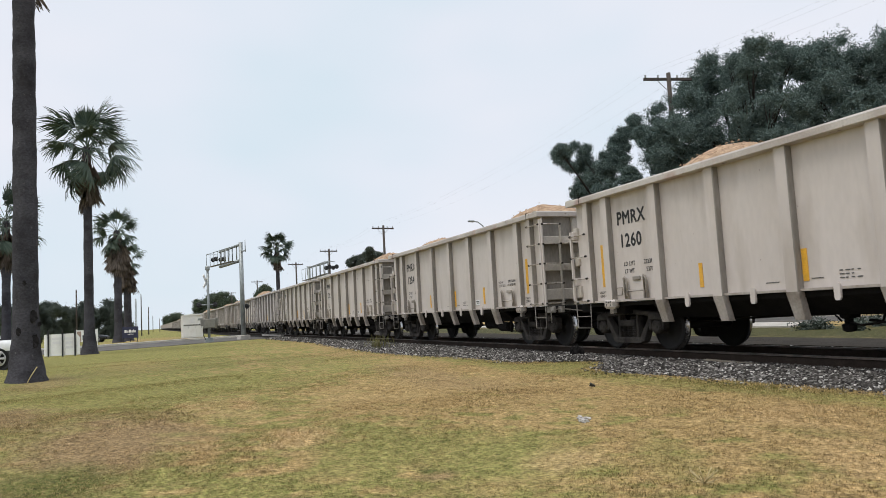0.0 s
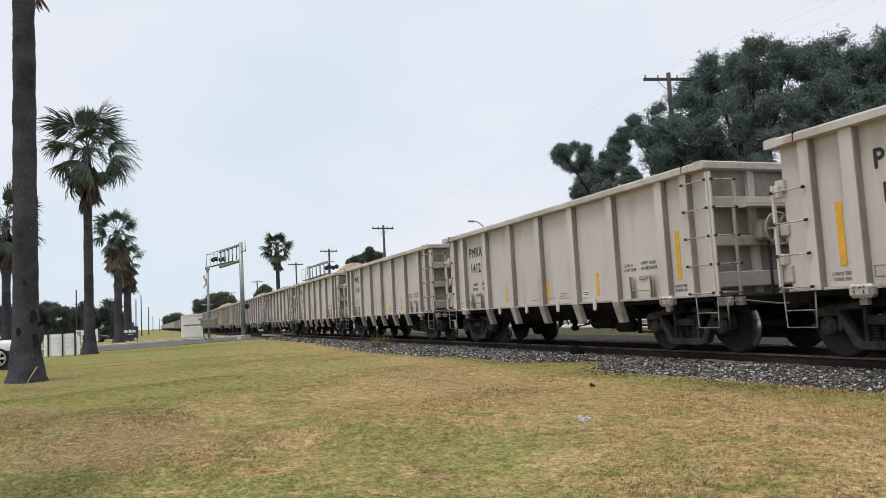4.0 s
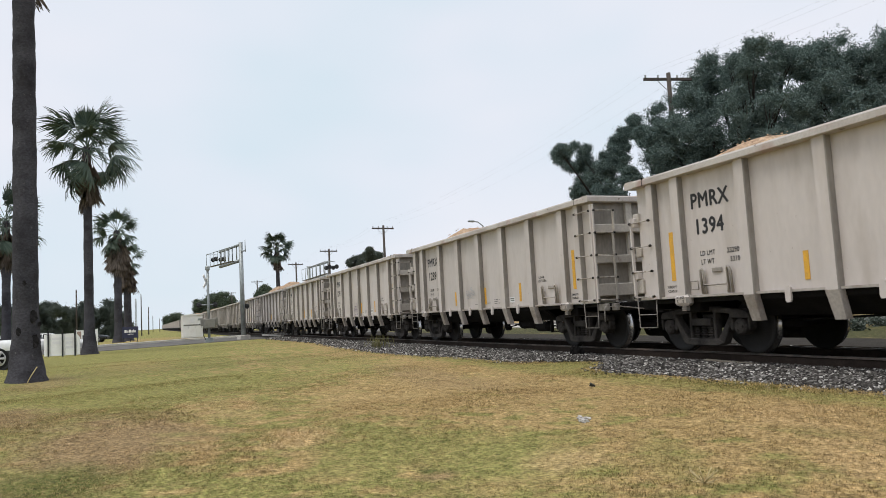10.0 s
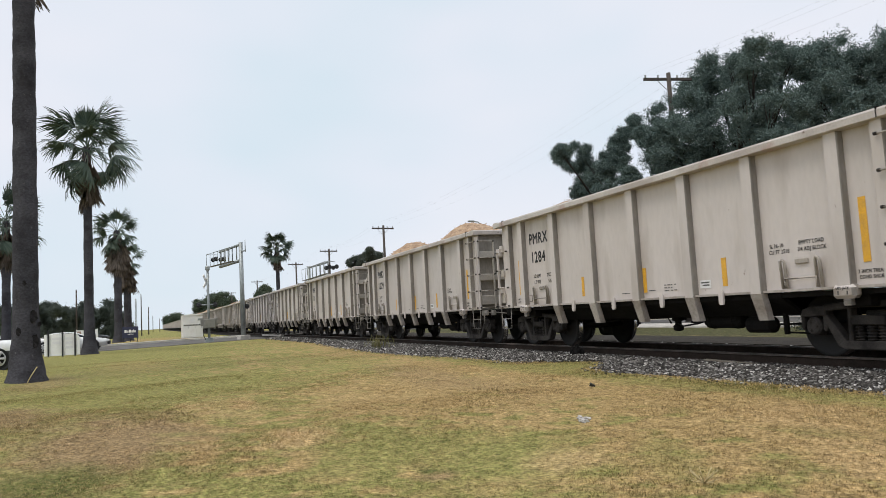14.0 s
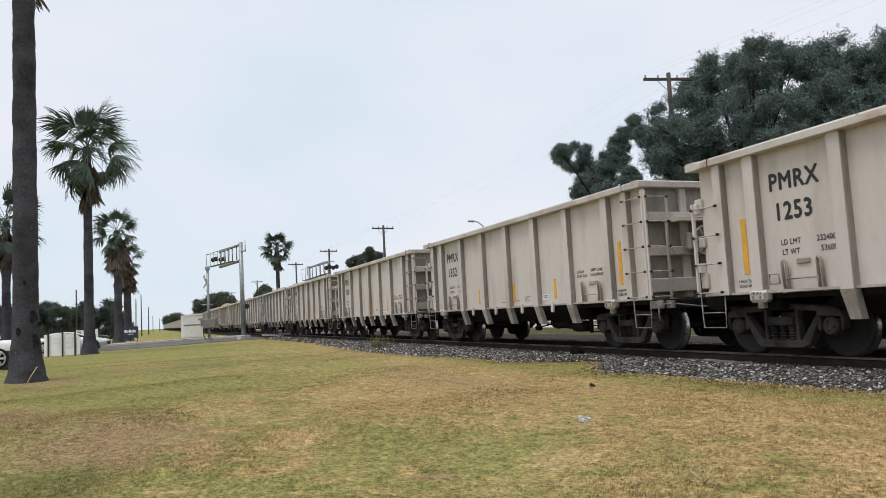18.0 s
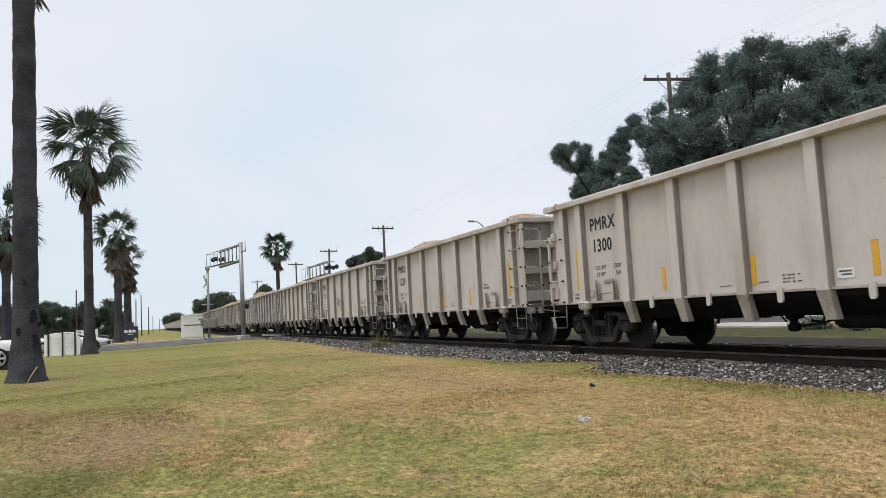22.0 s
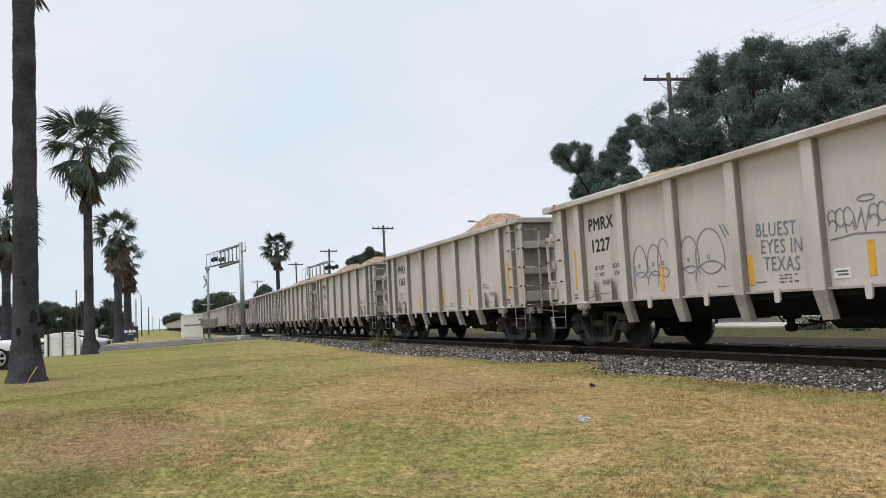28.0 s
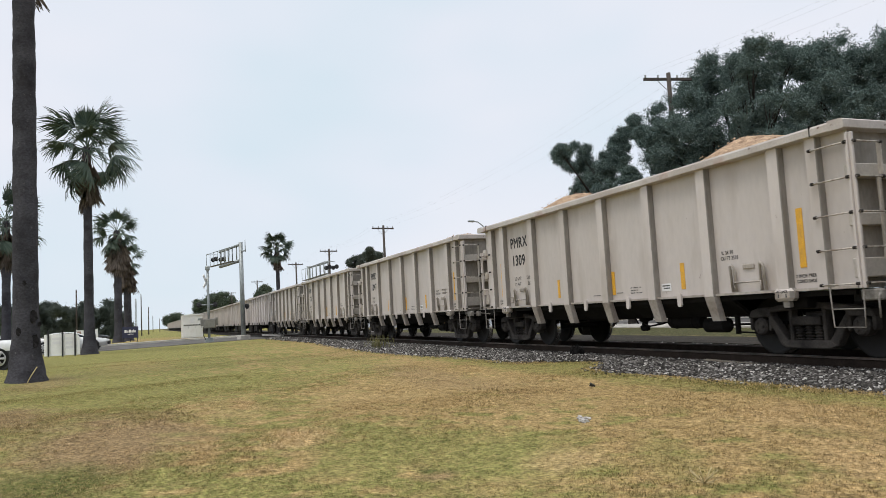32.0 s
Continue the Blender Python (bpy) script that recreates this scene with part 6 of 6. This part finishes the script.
def antenna():
    a = thing("radio_mast", "thin grey lattice radio mast on the horizon", "mast", (-400, -16.2, -0.2))
    for k in range(3):
        bm = BM()
        an = 2.09 * k
        rod(bm, (0.5 * math.cos(an), 0.5 * math.sin(an), 0), (0.3 * math.cos(an), 0.3 * math.sin(an), 16.5), 0.12, 5)
        part("leg", bm, M_STEEL, a)
    for i in range(10):
        bm = BM()
        tube(bm, [(0.45 * math.cos(2.09 * k), 0.45 * math.sin(2.09 * k), 1.5 * i + 0.5 + (0.7 if k % 2 else 0)) for k in range(4)], 0.07, 4)
        part("brace", bm, M_STEEL, a)


antenna()


def street_lamp(x, y, top):
    s = thing("street_lamp", "grey steel street lamp with a curved arm", "street lamp", pose(x, y, -0.2, 0, 0, 20))
    bm = BM()
    rod(bm, (0, 0, 0), (0, 0, top - 0.3), 0.10, 10, 0.07)
    part("post", bm, M_STEEL, s)
    bm = BM()
    tube(bm, [(0, 0, top - 0.5), (-0.05, -0.3, top - 0.1), (-0.1, -0.75, top + 0.18), (-0.15, -1.2, top + 0.22)], 0.045, 6)
    part("arm", bm, M_STEEL, s)
    bm = BM()
    box(bm, -0.30, 0.02, -1.75, -1.15, top + 0.14, top + 0.28, 0.05)
    part("lamp_head", bm, M_STEEL, s, "flat cobra lamp head")


street_lamp(-54.4, 15.5, 8.1)

# ---- signs ----
M_PRINT = mat("faint_print", (0.78, 0.77, 0.78), 0.6, 0.0, 0.04)
def banner():
    b = thing("banner", "white fabric election banner on black posts beside the street", "sign", pose(-42.4, -14.1, -0.21, 0, 0, -14))
    for i, (y0, y1) in enumerate(((-0.92, -0.70), (-0.70, -0.02), (-0.02, 0.58), (0.58, 0.80))):
        bm = BM()
        n = 6
        rows = []
        for k in range(n + 1):
            y = y0 + (y1 - y0) * k / n
            bow = 0.03 * math.sin(math.pi * k / n)
            top = 1.15 - (0.22 * max(0, (y - 0.55) / 0.25) ** 2)
            rows.append([bm.verts.new(v) for v in ((bow, y, 0.06), (bow, y, top), (bow - 0.012, y, top), (bow - 0.012, y, 0.06))])
        for A, B in zip(rows, rows[1:]):
            for j in range(4):
                bm.faces.new((A[j], B[j], B[(j + 1) % 4], A[(j + 1) % 4]))
        bm.faces.new(rows[0][::-1]), bm.faces.new(rows[-1])
        bmesh.ops.recalc_face_normals(bm, faces=bm.faces)
        part("panel", bm, M_WHITE, b, "taut white fabric with a faint print")
    for y in (-0.70, -0.02, 0.58):
        bm = BM()
        box(bm, 0.04, 0.08, y - 0.035, y + 0.035, -0.1, 1.34, 0.004)
        part("stake", bm, M_DARK, b, "black stake")
    for i, (y0, y1, z) in enumerate(((-0.52, -0.1, 0.92), (-0.5, -0.15, 0.72), (0.1, 0.5, 0.9), (0.12, 0.46, 0.7), (0.12, 0.48, 0.46))):
        boxpart("print", 0.036, 0.039, y0, y1, z - 0.06, z + 0.06, M_PRINT, b, "faint grey print block")


banner()


def board_sign(name, at, w, h, low, material, label, blocks, posts):
    s = thing(name, label, "sign", at)
    boxpart("board", 0, 0.03, -w / 2, w / 2, low, low + h, material, s, "", 0.004)
    for y in posts:
        boxpart("stake", -0.045, -0.004, y - 0.03, y + 0.03, -0.1, low + h + 0.06, M_DARK if material is M_NAVY else M_WHITE, s)
    for y0, y1, z0, z1, m in blocks:
        boxpart("print", 0.031, 0.034, y0, y1, z0, z1, m, s, "plain printed block")


board_sign("campaign_sign", pose(-77.9, -11.75, -0.2, 0, 0, -4), 1.42, 1.08, 0.38, M_NAVY, "navy blue board with white lettering blocks on stakes",
           [(-0.52, -0.32, 0.9, 1.18, M_WHITE), (-0.26, -0.16, 0.90, 1.10, M_WHITE), (-0.12, 0.08, 0.90, 1.18, M_WHITE), (0.11, 0.22, 0.90, 1.10, M_WHITE), (0.25, 0.33, 0.90, 1.17, M_WHITE), (0.36, 0.47, 0.90, 1.10, M_WHITE),
            (-0.25, 0.28, 0.72, 0.78, M_WHITE)], (-0.62, 0.0, 0.62))
M_TAN = mat("faded_tan_print", (0.42, 0.31, 0.26), 0.6)
board_sign("campaign_sign", pose(-67.8, -14.8, -0.2, 0, 0, -8), 1.62, 0.97, 0.39, M_WHITE, "white printed board on pale stakes across the street",
           [(-0.76, -0.44, 0.43, 1.25, M_TAN), (-0.34, -0.12, 0.55, 0.95, M_DARK), (0.0, 0.7, 0.9, 1.05, M_FADE), (0.0, 0.7, 0.6, 0.75, M_NAVY)], (-0.78, 0.78))

# ---- vehicles ----
M_GLASS = mat("car_glass", (0.02, 0.025, 0.03), 0.08)
M_TYRE = mat("tyre_rubber", (0.025, 0.025, 0.026), 0.85)
M_ALLOY = mat("alloy_rim", (0.55, 0.55, 0.56), 0.4, 0.3)
M_SILV = mat("silver_car_paint", (0.72, 0.72, 0.71), 0.3, 0.1, 0.04)
M_WCAR = mat("white_car_paint", (0.80, 0.81, 0.81), 0.25, 0.0, 0.03)
M_BCAR = mat("dark_car_paint", (0.03, 0.032, 0.036), 0.3, 0.2, 0.03)
M_HEADL = mat("headlamp", (0.75, 0.76, 0.76), 0.15)


def loft(bm, secs):
    rings = [[bm.verts.new(v) for v in s] for s in secs]
    n = len(secs[0])
    for A, B in zip(rings, rings[1:]):
        for i in range(n):
            bm.faces.new((A[i], A[(i + 1) % n], B[(i + 1) % n], B[i])).smooth = True
    bm.faces.new(rings[0][::-1]), bm.faces.new(rings[-1])
    bmesh.ops.recalc_face_normals(bm, faces=bm.faces)


def wheel(parent, x, y, r, s):
    bm = BM()
    lathe(bm, [(r * 0.62, -0.10), (r * 0.9, -0.11), (r, -0.08), (r, 0.08), (r * 0.9, 0.11), (r * 0.62, 0.10)], 24, "y")
    w = part("wheel", bm, M_TYRE, parent, "black tyre", (x, y, r))
    bm = BM()
    for k in range(6):
        a = k * math.pi / 3
        rod(bm, (0, s * 0.125, 0), (r * 0.66 * math.cos(a), s * 0.13, r * 0.66 * math.sin(a)), 0.045, 6)
    tube(bm, [(r * 0.66 * math.cos(k * math.pi / 12), s * 0.12, r * 0.66 * math.sin(k * math.pi / 12)) for k in range(25)], 0.025, 6)
    part("rim", bm, M_ALLOY, w, "spoked alloy rim")
    bm = BM()
    lathe(bm, [(r * 1.17, s * 0.045), (r * 1.17, s * 0.098), (r * 1.0, s * 0.099)], 24, "y")
    part("wheel_arch", bm, M_DARK, w, "dark wheel arch")
    return w


def vehicle(name, label, at, paint, prof, roof, width, wheels, r):
    """A car nose to +x: prof of (x, low, high, half width share), roof of (x, z, half width share) for the cabin."""
    c = thing(name, label, "car", at)
    bm = BM()
    hw = width / 2
    loft(bm, [[(x, -hw * k * 0.93, lo), (x, -hw * k, lo + 0.25), (x, -hw * k, hi - 0.15), (x, -hw * k * 0.9, hi), (x, hw * k * 0.9, hi), (x, hw * k, hi - 0.15), (x, hw * k, lo + 0.25), (x, hw * k * 0.93, lo)] for x, lo, hi, k in prof])
    part("body", bm, paint, c, "painted car body")
    bm = BM()
    loft(bm, [[(x, -hw * 0.9, zb), (x + dx, -hw * k, zt), (x + dx, hw * k, zt), (x, hw * 0.9, zb)] for x, dx, zb, zt, k in roof])
    part("roof", bm, paint, c)
    xs = [(x, dx, zb, zt, k) for x, dx, zb, zt, k in roof]
    for s in (-1, 1):
        for (xa, da, ba, ta, ka), (xb, db, bb, tb, kb) in zip(xs, xs[1:]):
            if ta - ba < 0.2 and tb - bb < 0.2:
                continue
            bm = BM()
            def pt(x, d, b, t, k, f):
                return (x + d * f, s * (hw * 0.9 + (hw * k - hw * 0.9) * f + 0.006), b + (t - b) * f)
            m1, m2 = 0.08, 0.86
            q = [pt(xa, da, ba, ta, ka, m1), pt(xb, db, bb, tb, kb, m1), pt(xb, db, bb, tb, kb, m2), pt(xa, da, ba, ta, ka, m2)]
            cx = sum(v[0] for v in q) / 4
            q = [(cx + (v[0] - cx) * 0.92, v[1], v[2]) for v in q]
            vs = [bm.verts.new(v) for v in q] + [bm.verts.new((v[0], v[1] - s * 0.02, v[2])) for v in q]
            for f in ((0, 1, 2, 3), (7, 6, 5, 4), (0, 1, 5, 4), (1, 2, 6, 5), (2, 3, 7, 6), (3, 0, 4, 7)):
                bm.faces.new([vs[i] for i in f])
            bmesh.ops.recalc_face_normals(bm, faces=bm.faces)
            part("window", bm, M_GLASS, c, "dark side glass")
        for x in wheels:
            wheel(c, x, s * (hw - 0.1), r, s)
        bm = BM()
        nose = prof[-1][0]
        box(bm, nose - 0.35, nose - 0.06, s * hw * 0.62 - 0.16, s * hw * 0.62 + 0.16, prof[-2][2] - 0.36, prof[-2][2] - 0.18, 0.04)
        part("headlamp", bm, M_HEADL, c, "clear headlamp")
        bm = BM()
        box(bm, roof[1][0] + 0.35, roof[1][0] + 0.5, s * hw - 0.02, s * hw + 0.16, 1.0, 1.14, 0.03)
        part("mirror", bm, paint, c)
    boxpart("bumper", prof[-1][0] - 0.1, prof[-1][0] + 0.05, -hw * 0.85, hw * 0.85, prof[-1][1], prof[-1][1] + 0.2, M_DARK, c, "", 0.03)
    return c


SEDAN = ([(-2.3, 0.36, 0.88, 0.86), (-2.15, 0.26, 0.93, 0.95), (-1.2, 0.2, 0.89, 1.0), (0.6, 0.2, 0.87, 1.0), (1.5, 0.22, 0.78, 0.98), (2.1, 0.26, 0.68, 0.92), (2.3, 0.32, 0.58, 0.80)],
         [(-1.75, 0.1, 0.82, 0.84, 0.8), (-1.35, 0.35, 0.84, 1.17, 0.70), (-0.2, 0.0, 0.84, 1.22, 0.72), (0.55, -0.3, 0.84, 1.18, 0.70), (1.2, -0.1, 0.80, 0.84, 0.8)], 1.8, (-1.35, 1.38), 0.32)
TRUCK = ([(-2.5, 0.5, 1.0, 0.95), (-2.4, 0.42, 1.03, 1.0), (0.6, 0.4, 1.03, 1.0), (1.6, 0.4, 1.03, 1.0), (2.6, 0.42, 1.0, 0.97), (2.85, 0.48, 0.88, 0.92)],
         [(-1.2, 0.0, 1.1, 1.12, 0.84), (-1.1, 0.1, 1.1, 1.82, 0.78), (0.2, 0.0, 1.1, 1.88, 0.78), (0.9, -0.35, 1.1, 1.82, 0.76), (1.55, -0.1, 1.1, 1.14, 0.84)], 2.0, (-1.85, 1.85), 0.40)
silver_car = vehicle("car", "silver saloon car waiting at the crossing", (0, 0, 0), M_SILV, *SEDAN)
vehicle("pickup_truck", "white pickup truck parked on the grass", pose(-31.75, -16.6, -0.21, 0, 0, 257), M_WCAR, *TRUCK)
vehicle("car", "dark parked car under the trees", pose(-92.0, -16.6, -0.2, 0, 0, 80), M_BCAR, *SEDAN)

# ---- litter ----
M_DRIFT = mat("weathered_timber", (0.25, 0.22, 0.18), 0.9, 0, 0.2, 5.0, 40.0)
M_PAPER = mat("dirty_paper", (0.55, 0.53, 0.50), 0.8, 0, 0.25, 20.0, 60.0, (0.2, 0.18, 0.16))
M_STRAW = mat("dry_straw", (0.55, 0.45, 0.25), 0.9, 0, 0.1)
bm = BM()
for i in range(9):
    a = i * 0.7
    box(bm, -0.04, 0.04, -0.025, 0.025, 0, 0.012, 0, 0, pose(0.035 * math.sin(a * 2), 0.05 * math.cos(a * 3), 0.01 + 0.006 * i, 20 * math.sin(a), 25 * math.cos(a), a * 57))
tagged(part("crumpled_paper", bm, M_PAPER, None, "", Matrix.Translation((-6.39, -6.1, lawn_height(-6.39, -6.1))) @ Matrix.Diagonal((0.8, 0.8, 0.8, 1))), "crumpled grey-white scrap of paper on the lawn", "litter")
bm = BM()
for i in range(3):
    box(bm, -0.06, 0.06, -0.02, 0.02, 0, 0.02, 0, 0, pose(0.03 * i - 0.08, 0.02 * math.sin(i * 2), 0.01 + 0.012 * i, 15 * i, 10 * i, 40 * i))
tagged(part("dark_scrap", bm, M_DARK, None, "", Matrix.Translation((-9.15, -4.2, lawn_height(-9.15, -4.2))) @ Matrix.Diagonal((0.6, 0.6, 0.9, 1))), "small black scrap lying on the lawn", "litter")
bm = BM()
for i in range(14):
    rnd = random.Random(i)
    box(bm, -0.09, 0.09, -0.05, 0.05, 0, 0.05, 0.01, 0, pose(rnd.uniform(-.12, .12), rnd.uniform(-.08, .08), rnd.uniform(0, .07), rnd.uniform(-40, 40), rnd.uniform(-40, 40), rnd.uniform(0, 360)))
tagged(part("rubber_scrap", bm, M_UNDER, None, "", Matrix.Translation((-14.6, -1.12, -0.17)) @ Matrix.Diagonal((0.9, 0.9, 1.7, 1))), "torn black rubber scrap on the ballast by the rail", "litter")
bm = BM()
box(bm, -0.6, 0.6, -0.05, 0.05, 0, 0.035, 0.012)
tagged(part("timber_offcut", bm, M_DRIFT, None, "", pose(-9.9, -1.0, -0.16, 0, 2, 4)), "pale weathered timber offcut on the ballast", "timber")
bm = BM()
tube(bm, [(0, 0, 0.02), (0.02, 0.10, 0.22), (0.03, 0.24, 0.44)], 0.012, 5)
tagged(part("stick", bm, M_STRAW, None, "", (-19.76, -12.71, -0.23)), "pale dry stick leaning at the palm's foot", "stick")
bm = BM()
for i in range(26):
    a = i * 0.9
    rod(bm, (0, 0, 0.01), (0.085 * math.cos(a), 0.085 * math.sin(a), 0.03 + 0.07 * abs(math.sin(i * 2.1))), 0.003, 4, 0.0015)
tagged(part("dry_tuft", bm, M_STRAW, None, "", (-3.65, -6.98, lawn_height(-3.65, -6.98))), "pale dry grass tuft in the lawn", "plant")
bm = BM()
for i in range(70):
    rnd = random.Random(i)
    x, y = rnd.uniform(-1.1, 1.1), rnd.uniform(-0.35, 0.35)
    rod(bm, (x, y, 0), (x + rnd.uniform(-.15, .15), y + rnd.uniform(-.1, .1), rnd.uniform(0.2, 0.5)), 0.010, 4, 0.002)
M_WEED = leafy("weed_green", (0.15, 0.155, 0.06), (0.27, 0.24, 0.11), 0.9)
tagged(part("weeds", bm, M_WEED, None, "", (-26.5, -2.2, -0.2)), "tall green weeds growing through the ballast edge", "weeds", kind="stuff")


def car_motion():
    """The silver car rolls up to the crossing and waits."""
    stops = ((0.0, -30.0), (4.0, -23.0), (6.0, -19.9), (8.2, -17.6), (8.8, -17.0), (9.4, -16.65), (10.0, -16.0), (10.3, -15.55), (10.8, -15.2), (11.2, -15.0), (12.0, -14.82), (13.0, -14.75), (14.0, -14.74), (32.0, -14.74))
    walk(silver_car, [(t, pose(-52.9, y, -0.185, 0, 0, 90)) for t, y in stops])


def motions():
    train_motions()
    car_motion()


motions()
